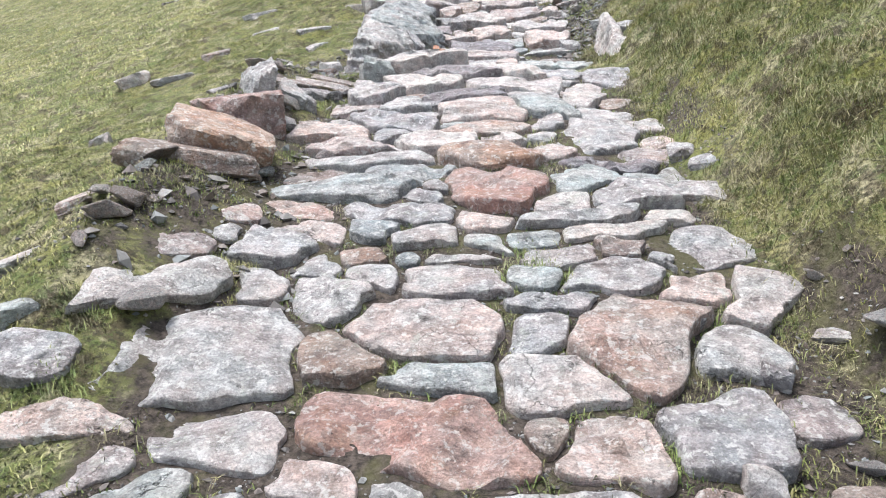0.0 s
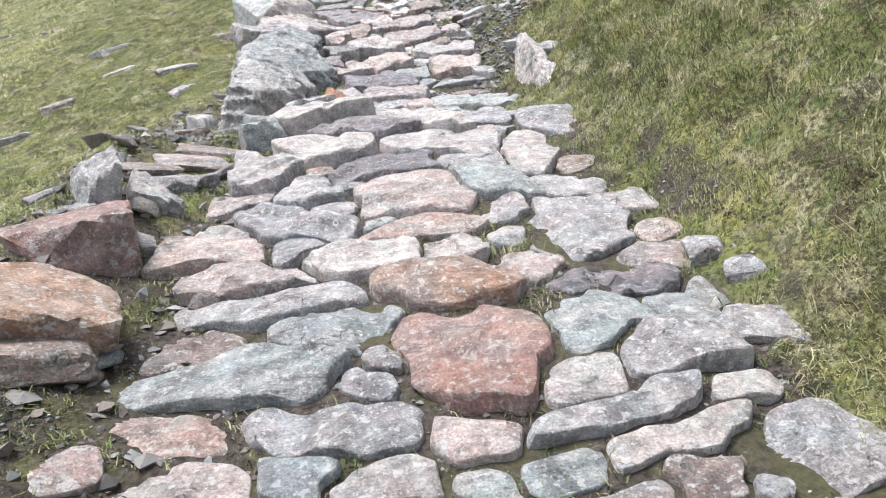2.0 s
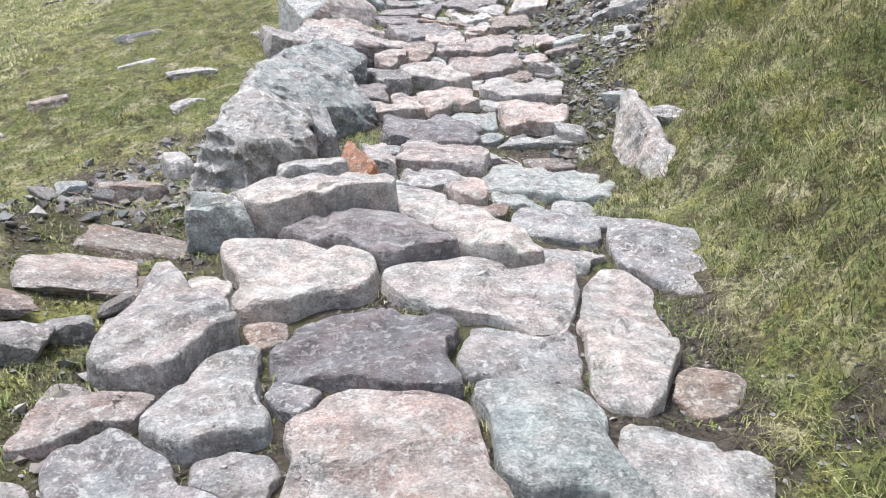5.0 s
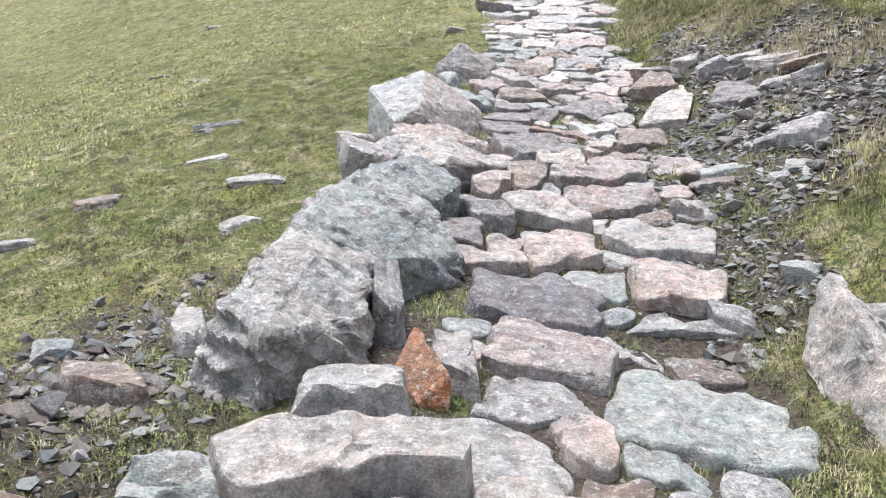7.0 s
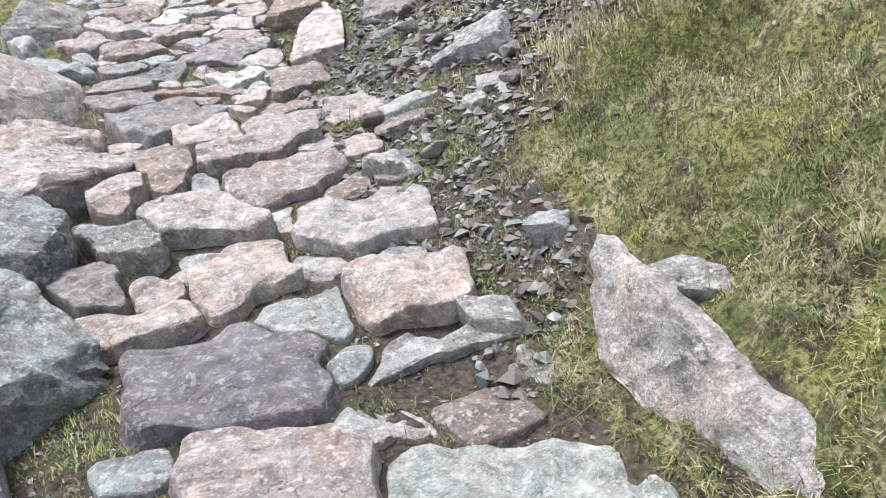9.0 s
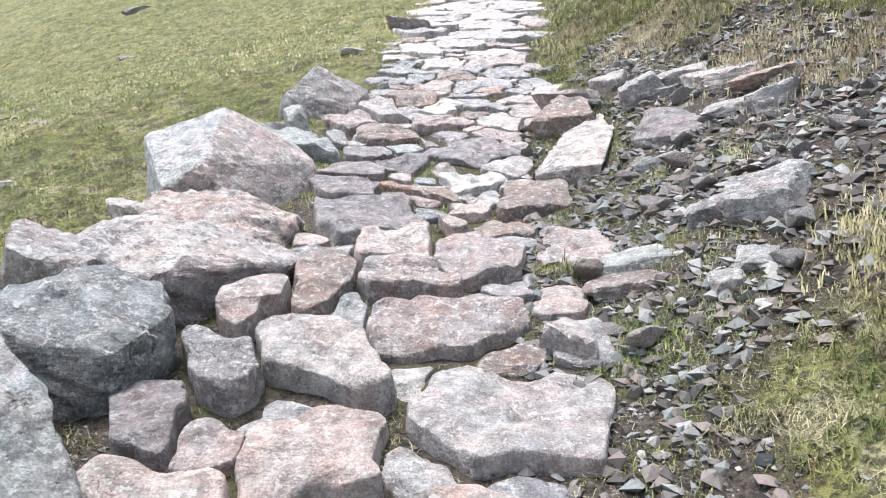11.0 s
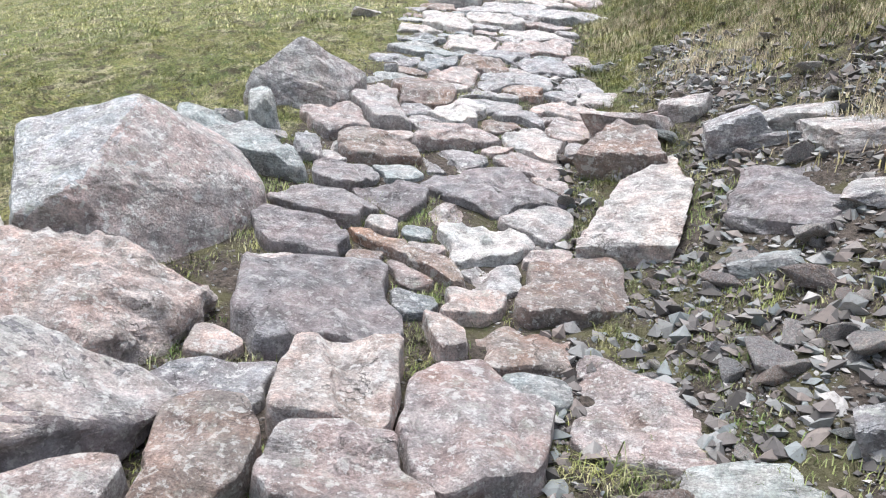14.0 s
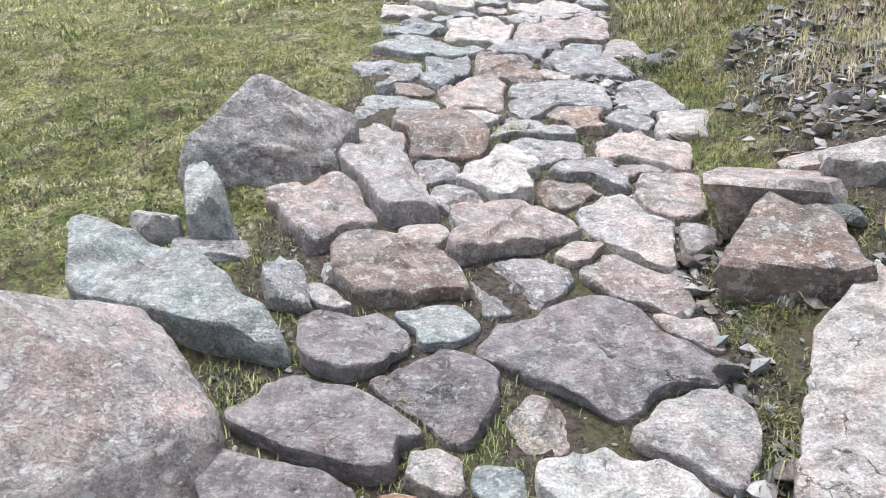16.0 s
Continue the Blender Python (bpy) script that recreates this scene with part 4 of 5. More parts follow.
lump(-0.47, 13.50, 0.30, 0.21, 0.07, 20, -12, GREY, 272)
lump(0.03, 13.38, 0.11, 0.08, 0.07, 11, -0, WHITE, 273)
lump(1.70, 13.42, 0.39, 0.27, 0.27, -23, -3, BROWN, 274)
lump(0.00, 14.64, 0.10, 0.07, 0.09, 8, 9, PALE, 275)
lump(-0.06, 15.29, 0.12, 0.08, 0.10, 7, 9, GREY, 276)
lump(2.04, 13.79, 0.25, 0.18, 0.20, -26, -11, PALE, 277)
lump(-14.29, 39.72, 1.22, 0.79, 0.31, 26, -0, GREY, 278)
lump(-6.47, 18.72, 0.38, 0.27, 0.13, 35, -0, DARK, 279)
lump(-4.99, 17.40, 0.40, 0.27, 0.09, 33, -0, DARK, 280)
lump(-12.18, 41.31, 0.89, 0.61, 0.23, 22, -0, DARK, 281)
lump(-9.85, 29.50, 0.53, 0.37, 0.15, 27, -0, DARK, 282)
lump(-0.90, 18.17, 0.30, 0.21, 0.10, 11, -4, PALE, 283)
lump(-0.69, 6.99, 0.28, 0.20, 0.24, 22, 3, SLATE, 285)

# thin slabs lying on the stony berm
lump(-1.12, 6.85, 0.62, 0.28, 0.11, 12, -5, BROWN, 401)
lump(-0.98, 6.42, 0.60, 0.20, 0.06, 10, -4, BROWN, 402)
lump(-1.35, 6.00, 0.42, 0.18, 0.06, 16, 2, BROWN, 403)

# rust-coloured boulders on the berm
lump(-1.38, 4.20, 0.50, 0.44, 0.32, 14, -8, ORANGE, 404)
lump(-1.36, 4.82, 0.50, 0.36, 0.32, 30, 14, RED, 405)
lump(-1.42, 3.90, 0.66, 0.22, 0.12, 14, -4, BROWN, 406)


# a raised step and a dark kerb block further up the path
paving(0.15, 27.6, 0.28, 2.10, 0.60, -12, 0.10, 0.05, 0.10, 0.35, PALE, 411)
lump(-0.30, 20.3, 0.75, 0.40, 0.28, -22, -12, DARK, 412)


# the great boulders at the edge of the path
crag("boulder", [(-0.70, 12.40, 3.33), (-1.22, 12.25, 3.14), (-1.05, 12.80, 3.15), (-0.45, 12.88, 3.15), (-0.12, 12.56, 2.97), (-0.64, 11.82, 2.95), (-0.88, 11.75, 2.82),
                 (-1.2, 12.3, 2.4), (-0.9, 11.8, 2.4), (-0.3, 11.9, 2.4), (-0.08, 12.35, 2.45), (-0.2, 12.9, 2.5)],
     "huge pinkish boulder with a blue-grey lichened flank", GRANITE, 201, 0.020, 0.002, second=FROSTED, facing=(-0.75, -0.2, 0.65), worn=0.04)
crag("boulder", [(-0.84, 11.60, 2.79), (-0.44, 11.68, 2.80), (-0.02, 11.70, 2.66), (-0.05, 11.45, 2.58), (-0.22, 11.15, 2.53), (-0.72, 11.10, 2.60),
                 (-0.8, 11.7, 2.2), (0.0, 11.8, 2.2), (-0.1, 11.1, 2.2), (-0.8, 11.0, 2.2)],
     "low broken pinkish boulder below the huge one", PINK, 204, 0.055, 0.008)
# its front and undercut faces take a darker stone that stands for their shade
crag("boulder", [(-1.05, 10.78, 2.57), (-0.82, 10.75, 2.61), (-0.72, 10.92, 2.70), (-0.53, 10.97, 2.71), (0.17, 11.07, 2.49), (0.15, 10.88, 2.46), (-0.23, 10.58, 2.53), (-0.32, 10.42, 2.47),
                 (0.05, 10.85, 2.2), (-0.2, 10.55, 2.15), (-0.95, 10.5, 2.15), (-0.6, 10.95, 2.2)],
     "pale wedge-shaped slab with a layered broken edge, front shade put in as darker stone", PALE, 202, 0.026, 0.007, bed=(0.3, -0.2, 0.9), second=DARK, facing=(0.35, -1, -0.25), worn=0.02)
crag("boulder", [(-0.47, 10.25, 2.57), (-0.25, 10.38, 2.46), (-0.78, 10.12, 2.49), (-0.66, 9.84, 2.34), (-0.12, 10.15, 2.37), (-0.24, 9.94, 2.27),
                 (-0.2, 10.0, 1.98), (-0.65, 9.8, 1.95), (-0.75, 10.3, 1.98), (-0.18, 10.35, 2.0)],
     "blue-grey slate boulder with smooth cleft faces", SLATE, 203, 0.014, 0.008)
crag("boulder", [(-0.51, 14.20, 3.82), (-0.76, 13.95, 3.52), (-0.08, 14.45, 3.64), (-0.14, 14.18, 3.47), (-0.60, 14.65, 3.72), (-0.8, 13.9, 3.1), (-0.1, 14.1, 3.1), (-0.1, 14.6, 3.2), (-0.8, 14.6, 3.1)],
     "grey peaked boulder in the turf beside the path", PALE, 268, 0.022, 0.003, worn=0.025)
# the layered outcrop, whose plates dip towards the path
outcrop = tagged(new("outcrop"), "grey layered rock outcrop dipping towards the path", "outcrop")
crag("rock_plate", [(-0.70, 9.86, 2.48), (-0.25, 9.52, 2.27), (-0.02, 9.33, 1.99), (-0.42, 8.93, 2.03), (-0.90, 8.84, 2.19), (-0.98, 9.3, 2.25), (-0.1, 9.2, 1.55), (-0.5, 8.8, 1.55), (-1.15, 8.8, 1.6), (-1.1, 9.8, 1.7), (-0.4, 9.85, 1.75)],
     "grey layered outcrop dipping towards the path", GREY, 424, 0.03, 0.014, bed=(0.55, 0.1, 0.83), second=SLATE, facing=(0.9, -0.2, 0.5), worn=0.02, whole=outcrop)
crag("rock_plate", [(-0.90, 8.90, 2.18), (-0.42, 8.93, 2.00), (-0.43, 8.52, 1.97), (-0.66, 8.48, 2.14), (-0.93, 8.05, 2.00), (-0.70, 7.76, 1.88), (-0.42, 8.22, 1.86), (-0.4, 8.2, 1.5), (-0.7, 7.7, 1.5), (-1.15, 7.95, 1.5), (-1.1, 8.9, 1.6), (-0.4, 8.9, 1.6)],
     "lower plate of the grey layered outcrop", GREY, 421, 0.045, 0.016, bed=(0.5, 0.3, 0.8), worn=0.02, whole=outcrop)
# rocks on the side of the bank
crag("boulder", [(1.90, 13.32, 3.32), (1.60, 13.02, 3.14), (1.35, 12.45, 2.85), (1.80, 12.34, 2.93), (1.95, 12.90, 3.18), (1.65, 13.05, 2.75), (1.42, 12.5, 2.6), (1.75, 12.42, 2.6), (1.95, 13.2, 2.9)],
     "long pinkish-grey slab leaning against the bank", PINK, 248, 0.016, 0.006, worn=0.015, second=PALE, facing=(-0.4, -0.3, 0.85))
crag("boulder", [(1.98, 12.45, 3.08), (2.13, 12.80, 3.27), (2.48, 12.78, 3.36), (2.50, 12.22, 3.20), (2.27, 12.08, 3.11), (2.0, 12.45, 3.0), (2.2, 12.8, 3.05), (2.5, 12.7, 3.05), (2.45, 12.2, 2.95), (2.27, 12.15, 2.98)],
     "thin dark slate slab jutting out of the bank", DARK, 249, 0.008, 0.01, bed=(0, 0, 1), worn=0.01)
crag("boulder", [(1.70, 8.72, 2.13), (1.77, 8.60, 2.10), (1.65, 8.20, 1.99), (1.76, 7.62, 1.70), (1.66, 7.58, 1.64), (1.56, 8.55, 1.7), (1.57, 7.65, 1.35), (1.80, 7.6, 1.4), (1.85, 8.5, 1.75)],
     "narrow lichen-blotched rock standing on edge at the foot of the bank", PALE, 410, 0.035, 0.003, worn=0.04)

TUFTS = [(1.39, 4.44, 0.12), (0.48, 4.65, 0.07), (1.16, 4.58, 0.14), (0.27, 2.95, 0.07), (0.56, 1.94, 0.05), (0.57, 12.74, 0.1), (-0.18, 12.75, 0.09), (0.74, 12.01, 0.07), (-0.12, 12.39, 0.1), (-0.10, 8.96, 0.12), (1.28, 6.94, 0.08), (-0.27, 2.46, 0.05), (0.67, 14.71, 0.08), (-1.40, 2.28, 0.06), (0.25, 2.98, 0.08), (1.68, 10.29, 0.12), (1.44, 7.43, 0.1), (0.33, 12.68, 0.1), (-0.94, 5.57, 0.1), (0.25, 6.91, 0.05), (0.12, 11.35, 0.1), (1.87, 10.18, 0.1)]

TUFTS += [(2.04, 10.78, 0.12), (1.97, 12.71, 0.12), (2.37, 11.59, 0.12), (1.56, 12.55, 0.12), (1.93, 12.93, 0.12), (2.01, 11.85, 0.1), (2.20, 9.60, 0.2), (1.67, 10.39, 0.1), (1.35, 7.69, 0.15), (1.22, 5.04, 0.15), (-2.80, 7.49, 0.12), (0.96, 2.72, 0.12), (0.68, 2.23, 0.12), (-1.00, 3.09, 0.05), (-1.41, 2.60, 0.06), (-0.70, 5.65, 0.06)]


# the path above and below the stretch that is walked
rng = random.Random(11)
row, further = -7.0, []
while row < 66:
    if 1.0 < row < 19.3:
        row = 19.3
    middle = knots(row, [(0, -0.15), (19, 0.55), (24, 0.5), (31, 0.35), (45, 0.8), (62, 1.4)])
    half = knots(row, [(0, 1.1), (19, 0.95), (24, 0.95), (31, 0.8), (62, 0.7)])
    deep = rng.uniform(0.55, 1.0)
    across = -half + rng.uniform(-0.15, 0.15)
    while across < half:
        wide = rng.uniform(0.4, 1.1)
        further.append((middle + across + wide / 2, row + rng.uniform(-0.24, 0.24), wide * rng.uniform(0.75, 1.0), deep * rng.uniform(0.6, 1.1), rng.uniform(-28, 28), rng.uniform(-0.5, 0.5), rng.uniform(-0.4, 0.4), rng.uniform(-0.4, 0.4)))
        across += wide
    row += deep
far_points, far_faces, far_kinds = [], [], []
for (x, y, *_), rim in zip(further, fit_together(further, (-2.2, 3.4, -7.6, 67.0), 0.02, 0.14, 0.045, 5)[0]):
    if max(math.hypot(*p) for p in rim) < 0.1:
        continue
    me = slab_mesh("upper_paving", rim[::2], 0.2, 0.02, rng.randrange(9999), PALE, 2, 0.03)
    gx, gy = slope(x, y)
    m = pose(x, y, ground(x, y) + rng.uniform(0.03, 0.09), math.degrees(math.atan(0.86 * gy)) + rng.uniform(-3, 3), rng.uniform(-3, 3) - math.degrees(math.atan(0.7 * gx)), 0)
    start, kind = len(far_points), rng.choice((0, 0, 0, 1, 2, 2, 3))
    far_points += [tuple(m @ v.co) for v in me.vertices]
    far_faces += [[start + i for i in f.vertices] for f in me.polygons]
    far_kinds += [kind] * len(me.polygons)
    bpy.data.meshes.remove(me)
upper = mesh_object("upper_paving", far_points, far_faces, PALE)
for kind in (WHITE, GREY, PINK):
    upper.data.materials.append(kind)
upper.data.polygons.foreach_set("material_index", far_kinds)
upper.parent = path
tagged(upper, "pale slabs of the path further along the hill", kind="stuff")


# ---- which ground is free of stones ----
CELL, X0, Y0 = 0.03, -4.0, 0.0
free = np.ones((int(8 / CELL), int(32 / CELL)), bool)
for x, y, length, width, turn, skew in TAKEN:
    reach = math.hypot(length, width * (1 + abs(skew))) / 2 + 0.05
    c, s = math.cos(radians(turn)), math.sin(radians(turn))
    for i in range(max(0, int((x - reach - X0) / CELL)), min(free.shape[0], int((x + reach - X0) / CELL) + 1)):
        for j in range(max(0, int((y - reach - Y0) / CELL)), min(free.shape[1], int((y + reach - Y0) / CELL) + 1)):
            dx, dy = X0 + i * CELL - x, Y0 + j * CELL - y
            v = (-s * dx + c * dy) / (width / 2)
            u = (c * dx + s * dy - v * skew * width / 2) / (length / 2)
            if abs(u) ** 3 + abs(v) ** 3 < 0.95:
                free[i, j] = False


def is_free(x, y):
    i, j = int((x - X0) / CELL), int((y - Y0) / CELL)
    return not (0 <= i < free.shape[0] and 0 <= j < free.shape[1]) or free[i, j]


# ---- small stones that wedge the gaps of the path ----
def corridor(y):
    return knots(y, [(0, -1.25), (4, -0.95), (6, -0.85), (8, -0.05), (10, 0.0), (12, 0.05), (14, -0.1), (19, -0.5)]), knots(y, [(0, 1.0), (5, 1.3), (9, 1.35), (13, 1.35), (19, 1.6)])


room = np.zeros_like(free)
for j in range(int(1.3 / CELL), int(19.2 / CELL)):
    low, high = corridor(Y0 + j * CELL)
    room[int((low - X0) / CELL):int((high - X0) / CELL), j] = True
room &= free
rng = random.Random(77)
for _ in range(150):
    depth, left = room.astype(np.int16), room.copy()
    for _ in range(9):
        inner = left.copy()
        inner[1:] &= left[:-1]
        inner[:-1] &= left[1:]
        inner[:, 1:] &= left[:, :-1]
        inner[:, :-1] &= left[:, 1:]
        left = inner
        depth += left
    top = int(depth.max())
    if top < 4:
        break
    spots = np.argwhere(depth == top)
    i, j = spots[rng.randrange(len(spots))]
    x, y = X0 + i * CELL, Y0 + j * CELL
    size = 2 * top * CELL * rng.uniform(0.5, 0.8)
    long = size * rng.uniform(1.0, 1.45)
    kind = rng.choice([GREY, PINK, PALE, SLATE, BROWN, GREY])
    paving(x, y, rng.uniform(0.0, 0.03), long, size, rng.uniform(-25, 25), rng.uniform(-0.3, 0.3), rng.uniform(-0.3, 0.3), rng.uniform(-0.3, 0.3), 0.08, kind, rng.randrange(99999))
    ii, jj = int(long / 2 / CELL) + 2, int(size / 2 / CELL) + 2
    room[max(0, i - ii):i + ii, max(0, j - jj):j + jj] = False
    free[max(0, i - ii + 2):i + ii - 2, max(0, j - jj + 2):j + jj - 2] = False


# ---- laying the slabs ----
FINE, BOX = 0.01, (-2.0, 2.2, 1.2, 19.6)
rims, owner = fit_together([(p[0], p[1], *p[3:9]) for p in PAVING], BOX, FINE, 0.05, 0.02, 9)
for (x, y, up, length, width, turn, skew, taper, flare, thick, material, seed), rim in zip(PAVING, rims):
    if y > 19.6:
        rim = [outline(math.cos(a), math.sin(a), length, width, skew, taper, flare) for a in np.linspace(0, 6.2, 40)]
    if max(math.hypot(*p) for p in rim) < 0.04:
        continue
    ob = new("paving_stone", slab_mesh("paving_stone", rim, thick + 0.05, 0.008, seed, material, 2, 0.026 if min(length, width) > 0.2 else 0.014))
    gx, gy = slope(x, y)
    ob.parent = path
    ob.matrix_world = pose(x, y, ground(x, y) + up + 0.008, math.degrees(math.atan(0.93 * gy)), -math.degrees(math.atan(0.7 * gx)), 0)


def is_open(x, y):
    """Free ground, to a finger's width, between the slabs as laid."""
    i, j = int((x - BOX[0]) / FINE), int((y - BOX[2]) / FINE)
    return owner[i, j] < 0 if 0 <= i < owner.shape[0] and 0 <= j < owner.shape[1] else True


# ---- loose stones in the rubble ----
SHARDS = []
for k in range(14):
    rng = random.Random(500 + k)
    bm = bmesh.new()
    for _ in range(11):
        p = Vector((rng.gauss(0, 1), rng.gauss(0, 1), rng.gauss(0, 1))).normalized()
        bm.verts.new((p.x, p.y * 0.72, p.z * rng.uniform(0.3, 0.5)))
    made = bmesh.ops.convex_hull(bm, input=bm.verts[:])
    bmesh.ops.delete(bm, geom=list({v for v in made["geom_interior"] + made["geom_unused"] if isinstance(v, bmesh.types.BMVert)}), context="VERTS")
    bmesh.ops.bevel(bm, geom=bm.edges[:], offset=0.05, segments=1, profile=0.5, affect="EDGES", clamp_overlap=True)
    me = bpy.data.meshes.new("loose_stone")
    bm.to_mesh(me)
    bm.free()
    me.set_sharp_from_angle(angle=radians(25))
    SHARDS.append(me)
KINDS = [GREY, SLATE, PINK, PALE, BROWN, GREY, PALE] * 2
for me, kind in zip(SHARDS, KINDS):
    me.materials.append(kind)


LOOSE = [0]


def loose(x, y, size, rng):
    if not is_free(x, y) or bare(x, y) < 0.35 or LOOSE[0] >= 295:
        return
    LOOSE[0] += 1
    k = rng.randrange(len(SHARDS))
    ob = new("loose_stone", SHARDS[k])
    ob.matrix_world = pose(x, y, earth(x, y) + size * 0.12, rng.uniform(-25, 25), rng.uniform(-25, 25), rng.uniform(0, 360)) @ Matrix.Diagonal((size * 0.62, size * 0.62, size * 0.62, 1))
    tagged(ob, f"small {NAMES[KINDS[k].name]} stone lying loose on the gravel", "stone", group="loose stones on the gravel")


rng = random.Random(21)
for middle_x, middle_y, sx, sy, count in ((2.15, 11.5, 0.45, 1.0, 150), (2.2, 14.3, 0.35, 0.8, 25), (-1.3, 3.0, 0.25, 0.7, 35), (-1.5, 8.0, 0.5, 0.9, 85), (-1.35, 5.0, 0.3, 1.0, 55), (1.2, 2.3, 0.25, 0.6, 25), (1.6, 13.6, 0.2, 1.2, 25), (-2.2, 9.6, 0.7, 1.2, 30)):
    for _ in range(count):
        loose(rng.gauss(middle_x, sx), rng.gauss(middle_y, sy), min(0.22, 0.04 + rng.expovariate(18)), rng)


# ---- gravel ----
def scatter(test, box, count, seed):
    """Places in the box that pass the test."""
    rng = random.Random(seed)
    out = []
    for _ in range(count):
        x, y = rng.uniform(box[0], box[1]), rng.uniform(box[2], box[3])
        if test(x, y, rng):
            out.append((x, y))
    return out


PEBBLE = np.array([(0, 0, 1), (0.9, 0.1, 0.2), (0.2, 0.85, 0.1), (-0.85, 0.3, 0.25), (-0.3, -0.9, 0.15), (0.6, -0.7, 0.3), (0, 0, -0.8)], np.float32)
PEBBLE_FACES = np.array([(0, 1, 2), (0, 2, 3), (0, 3, 4), (0, 4, 5), (0, 5, 1), (6, 2, 1), (6, 3, 2), (6, 4, 3), (6, 5, 4), (6, 1, 5)])


def pebbles(places, low, high, seed):
    rng = np.random.RandomState(seed)
    n = len(places)
    size = low + (high - low) * rng.rand(n) ** 4.5
    turn = rng.rand(n) * 6.283
    shape = PEBBLE[None] * (0.6 + 0.8 * rng.rand(n, 7, 3)) * np.stack([size, size * (0.55 + 0.4 * rng.rand(n)), size * (0.35 + 0.45 * rng.rand(n))], 1)[:, None]
    c, s = np.cos(turn)[:, None], np.sin(turn)[:, None]
    tilt = rng.normal(0, 0.45, n)[:, None]
    at = np.column_stack([np.asarray(places), lay(places)[0]]).astype(np.float32)
    x, y, z = shape[..., 0], shape[..., 1], shape[..., 2]
    x, z = np.cos(tilt) * x - np.sin(tilt) * z, np.sin(tilt) * x + np.cos(tilt) * z
    pts = np.stack([c * x - s * y, s * x + c * y, z], -1) + at[:, None]
    return pts.reshape(-1, 3), (PEBBLE_FACES[None] + 7 * np.arange(n)[:, None, None]).reshape(-1, 3)


spots = scatter(lambda x, y, r: is_open(x, y) and r.random() < (bare(x, y) - 0.1 + 0.7 * wobble(x * 2.5, y * 2.5, 4)) * (0.6 if x > 2.3 else 1), (-2.6, 3.6, 1.2, 19), 190000, 31)
tagged(loose_mesh("gravel", *pebbles(spots, 0.0035, 0.018, 32), GRAVEL), "grey and brown gravel between the slabs", "gravel", kind="stuff")


rubble = scatter(lambda x, y, r: is_free(x, y) and x > 1.2 and r.random() < 1.6 * bare(x, y) - 0.5, (1.2, 3.7, 8.6, 16.5), 34000, 33)
rubble += scatter(lambda x, y, r: is_free(x, y) and r.random() < bare(x, y) - 0.3, (-2.8, -0.7, 2.5, 10.5), 16000, 34)
tagged(loose_mesh("rubble", *pebbles(rubble, 0.007, 0.06, 35), GRAVEL), "broken slate rubble on the worn bank", "rubble", kind="stuff")


# ---- grass ----
def blades(places, low, high, width, seed, droop=0.6, cluster=1, spread_out=0.02):
    """Bent blades, two faces each, in clusters round each place."""
    rng = np.random.RandomState(seed)
    z, gx, gy = lay(places)
    at = np.repeat(np.column_stack([np.asarray(places), z - 0.01]).astype(np.float32), cluster, 0)
    gx, gy = np.repeat(gx, cluster), np.repeat(gy, cluster)
    n = len(at)
    shift = rng.normal(0, spread_out, (n, 2))
    at[:, :2] += shift
    at[:, 2] += gx * shift[:, 0] + gy * shift[:, 1]
    tall = low + (high - low) * rng.rand(n) ** 1.6
    way = rng.rand(n) * 6.283
    lean = droop * (0.25 + 0.75 * rng.rand(n)) * tall
    dx, dy = np.cos(way), np.sin(way)
    half = width * (0.6 + 0.8 * rng.rand(n)) / 2
    half *= np.where(dy < 0, 1, -1)
    side = np.stack([-dy * half, dx * half, 0 * half], 1)
    mid = at + np.stack([dx * lean * 0.35, dy * lean * 0.35, tall * 0.62], 1)
    tip = at + np.stack([dx * lean, dy * lean, tall * (1 - 0.25 * droop)], 1)
    pts = np.stack([at - side, at + side, mid + side * 0.7, mid - side * 0.7, tip], 1)
    faces = np.array([(0, 1, 2), (0, 2, 3), (3, 2, 4)])
    up = np.stack([dx * 0.35 - 1.3 * gx, dy * 0.35 - 1.3 * gy, 0 * dx + 1], 1)
    up /= np.linalg.norm(up, axis=1)[:, None]
    return pts.reshape(-1, 3), (faces[None] + 5 * np.arange(n)[:, None, None]).reshape(-1, 3), np.repeat(up, 5, 0)


def sward(name, grass, material, label, even=True):
    points, corners, facing = grass
    if not even:
        facing = None
    return tagged(loose_mesh(name, points, corners, material, facing), label, "grass", kind="stuff")


def patchy(x, y, k):
    return 0.5 + 0.9 * wobble(x * 1.3, y * 1.3, k) + 0.5 * wobble(x * 4, y * 4, k)


def on_turf(x, y, r):
    return is_free(x, y) and x < knots(y, LEFT) + 0.5 and r.random() < (1 - bare(x, y)) * min(1, 0.35 + patchy(x, y, 2))


def on_bank(x, y, r):
    return is_free(x, y) and x > knots(y, RIGHT) - 0.15 and r.random() < (1 - bare(x, y)) * min(1, 0.3 + patchy(x, y, 6))


def in_joint(x, y, r):
    return is_open(x, y) and r.random() < bare(x, y) * max(0.0, patchy(x * 1.4, y * 1.4, 12) - 0.2)


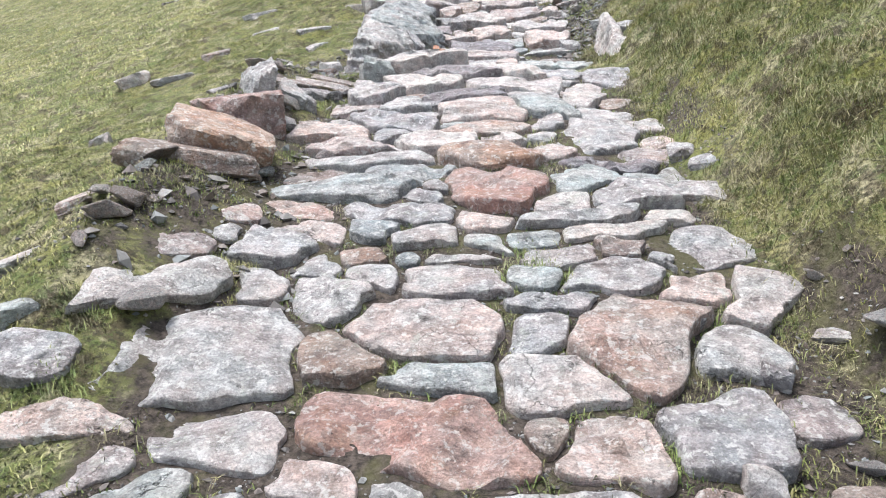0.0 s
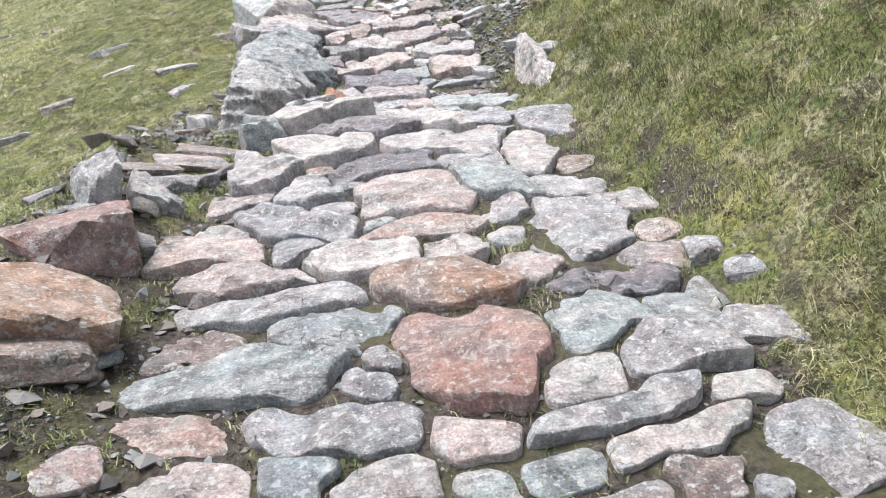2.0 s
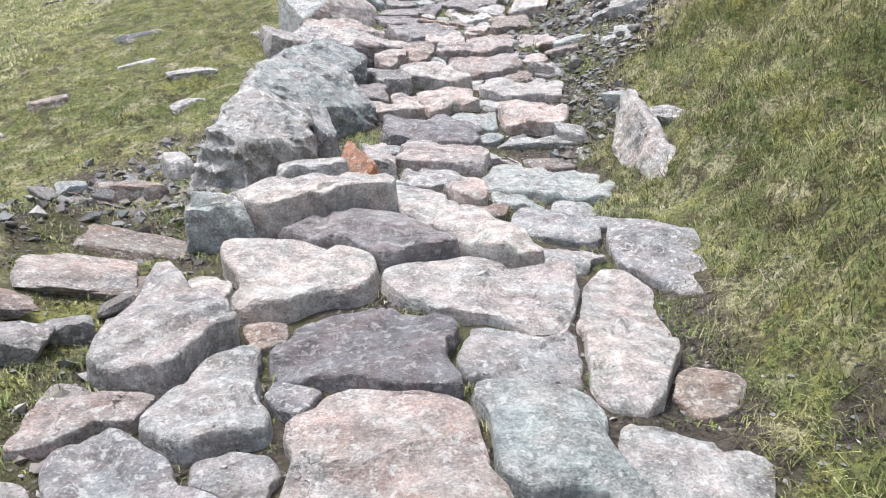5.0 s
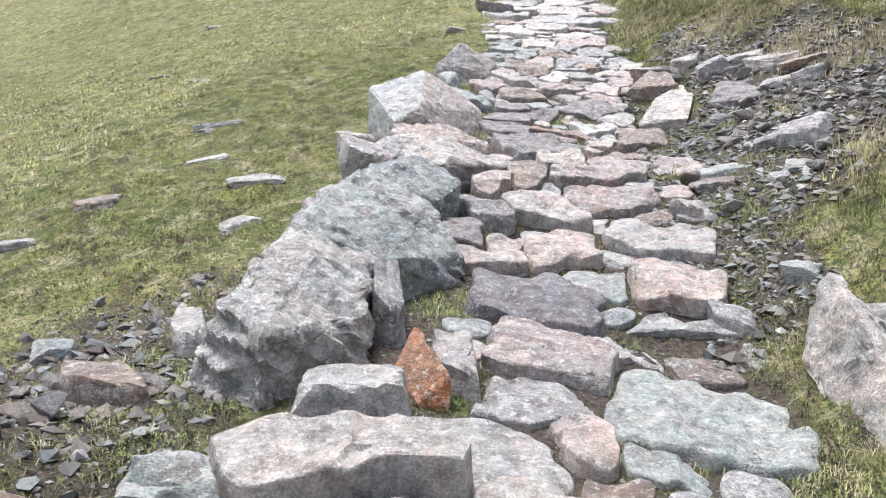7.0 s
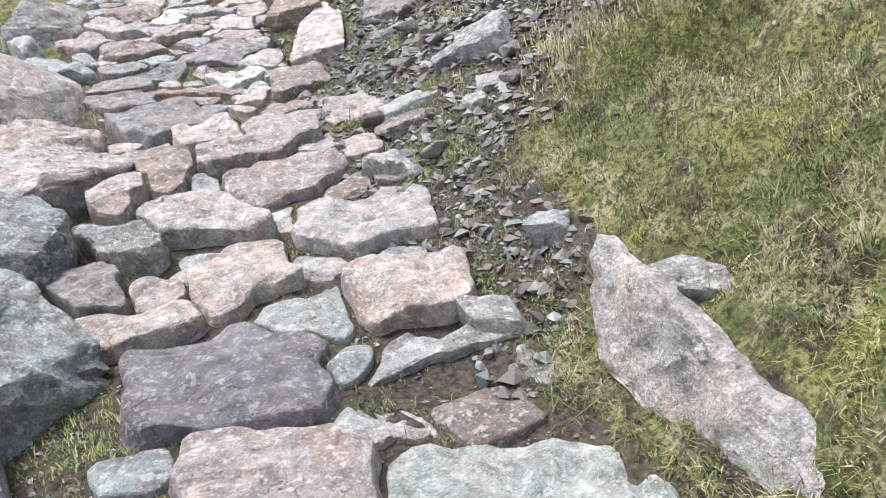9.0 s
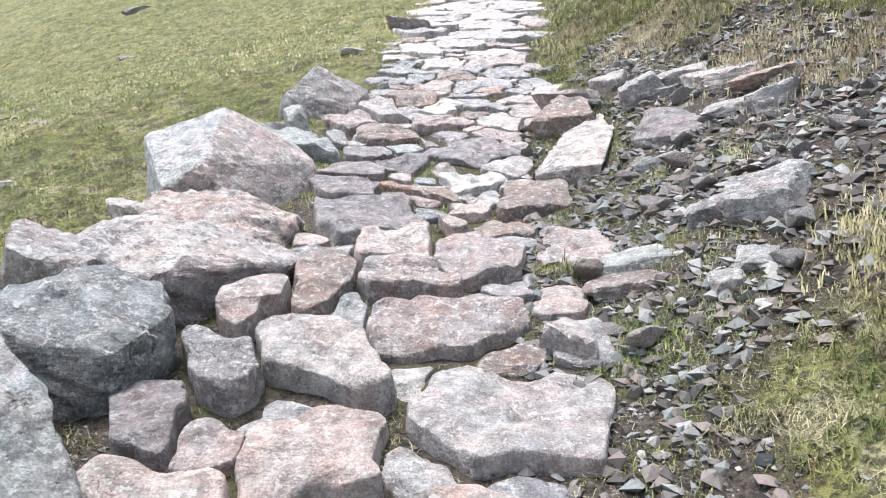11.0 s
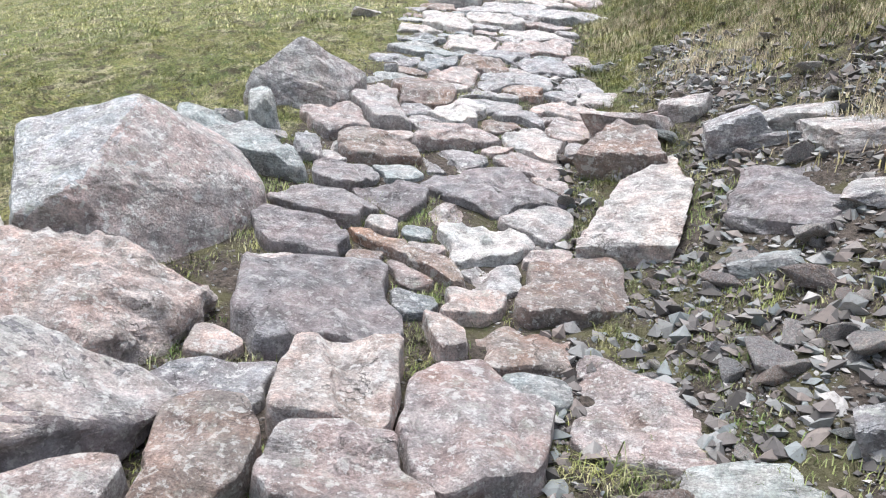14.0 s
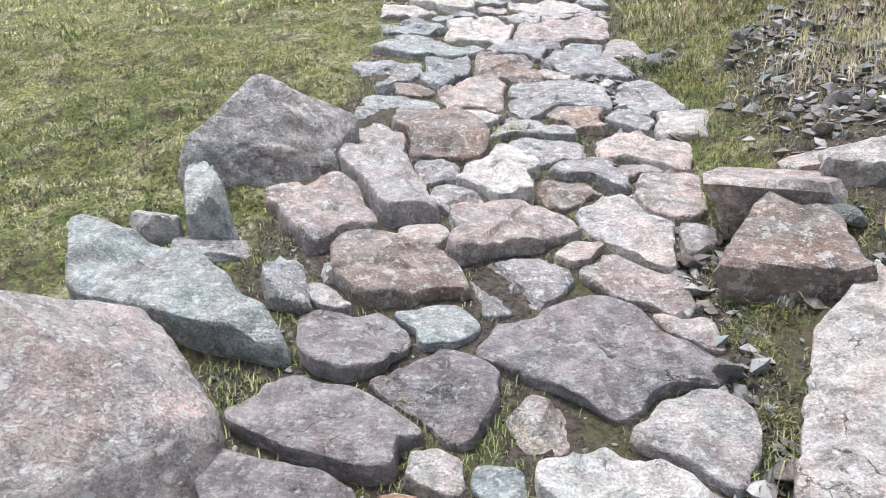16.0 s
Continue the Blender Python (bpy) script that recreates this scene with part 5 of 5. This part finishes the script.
near_turf = scatter(on_turf, (-4.5, 0.3, 1.5, 18), 115000, 41)
sward("turf", blades(near_turf, 0.012, 0.045, 0.0042, 42, 2.0, 6, 0.03), TURF, "short sheep-cropped yellowish-green turf")
wide_turf = scatter(lambda x, y, r: (x < -4.3 or y > 17.5) and on_turf(x, y, r), (-20, 0.0, 5, 48), 36000, 43)
sward("pasture", blades(wide_turf, 0.03, 0.09, 0.016, 44, 1.1, 6, 0.1), TURF, "rough tussocky hill pasture")
bank_grass = scatter(on_bank, (1.1, 4.6, 1.0, 20), 75000, 45)
sward("bank_grass", blades(bank_grass, 0.02, 0.075, 0.0042, 46, 1.7, 7, 0.03), STRAW, "matted dry grass on the bank", False)
tussocks = scatter(on_turf, (-18, 0.0, 3, 42), 7000, 51)
sward("tussocks", blades(tussocks, 0.02, 0.075, 0.005, 52, 2.3, 30, 0.08), TURF, "pale tussocks standing out of the pasture", False)
bank_tussocks = scatter(on_bank, (1.2, 5.0, 1.0, 24), 5200, 53)
sward("bank_tussocks", blades(bank_tussocks, 0.04, 0.14, 0.0042, 54, 2.3, 28, 0.05), STRAW, "shaggy tussocks of straw-coloured grass on the bank", False)
far_bank = scatter(on_bank, (1.2, 12.0, 17.0, 48), 26000, 49)
sward("hillside_grass", blades(far_bank, 0.04, 0.14, 0.014, 50, 1.3, 6, 0.09), STRAW, "rough grass on the upper hillside")
joints = scatter(in_joint, (-1.6, 1.9, 1.2, 19), 130000, 47)
sward("joint_grass", blades(joints, 0.015, 0.06, 0.0038, 48, 1.6, 8, 0.022), TUFT, "short green grass tufts in the joints of the path")


def clump(name, x, y, across, count, low, high, width, material, label, seed):
    rng = random.Random(seed)
    spots = [(rng.gauss(x, across), rng.gauss(y, across)) for _ in range(count)]
    sward(name, blades(spots, low, high, width, seed, 0.9, 3, 0.02), material, label)


for k, (x, y, across) in enumerate(((2.2, 16.9, 0.25), (2.75, 15.5, 0.25), (2.5, 14.9, 0.2), (2.9, 14.2, 0.25), (2.1, 17.9, 0.2), (2.9, 12.9, 0.2), (3.1, 12.0, 0.2), (2.6, 10.2, 0.15))):
    clump("dry_heath", x, y, across, 700, 0.04, 0.13, 0.006, HEATHER, "brown dry heath overhanging the bank", 60 + k)
for k, (x, y, across) in enumerate(TUFTS):
    clump("grass_tuft", x, y, across, int(120 + 1500 * across), 0.015, 0.065, 0.004, LUSH, "fresh green grass tuft beside the slabs", 80 + k)
for k, (x, y) in enumerate(((-4.4, 38.4), (-3.7, 38.9), (-4.9, 39.2), (-1.9, 44.0))):
    clump("rush_tuft", x, y, 0.42, 90, 0.2, 0.7, 0.02, RUSHES, "brown tuft of dead rushes in the pasture", 70 + k)


# ---- the hill across the valley ----
def far_hill():
    pts, faces, wide, rise = [], [], 70, 26
    for i in range(wide + 1):
        a = radians(-70 + 210 * i / wide)
        tall = 70 + 330 * math.exp(-((a - radians(35)) / radians(48)) ** 2)
        for j in range(rise + 1):
            f = j / rise
            r = 260 + 330 * f + 30 * noise.noise(Vector((math.cos(a) * 3, math.sin(a) * 3, f * 2)))
            z = -60 + tall * f ** 0.9 + 40 * noise.noise(Vector((math.cos(a) * 5, math.sin(a) * 5, f * 3))) * f
            pts.append((-r * math.sin(a), r * math.cos(a), z))
    for i in range(wide):
        for j in range(rise):
            k = i * (rise + 1) + j
            faces.append((k, k + rise + 1, k + rise + 2, k + 1))
    return mesh_object("backdrop", pts, faces, HILL)


tagged(far_hill(), "dark far hillside across the valley", "hill", kind="structure")
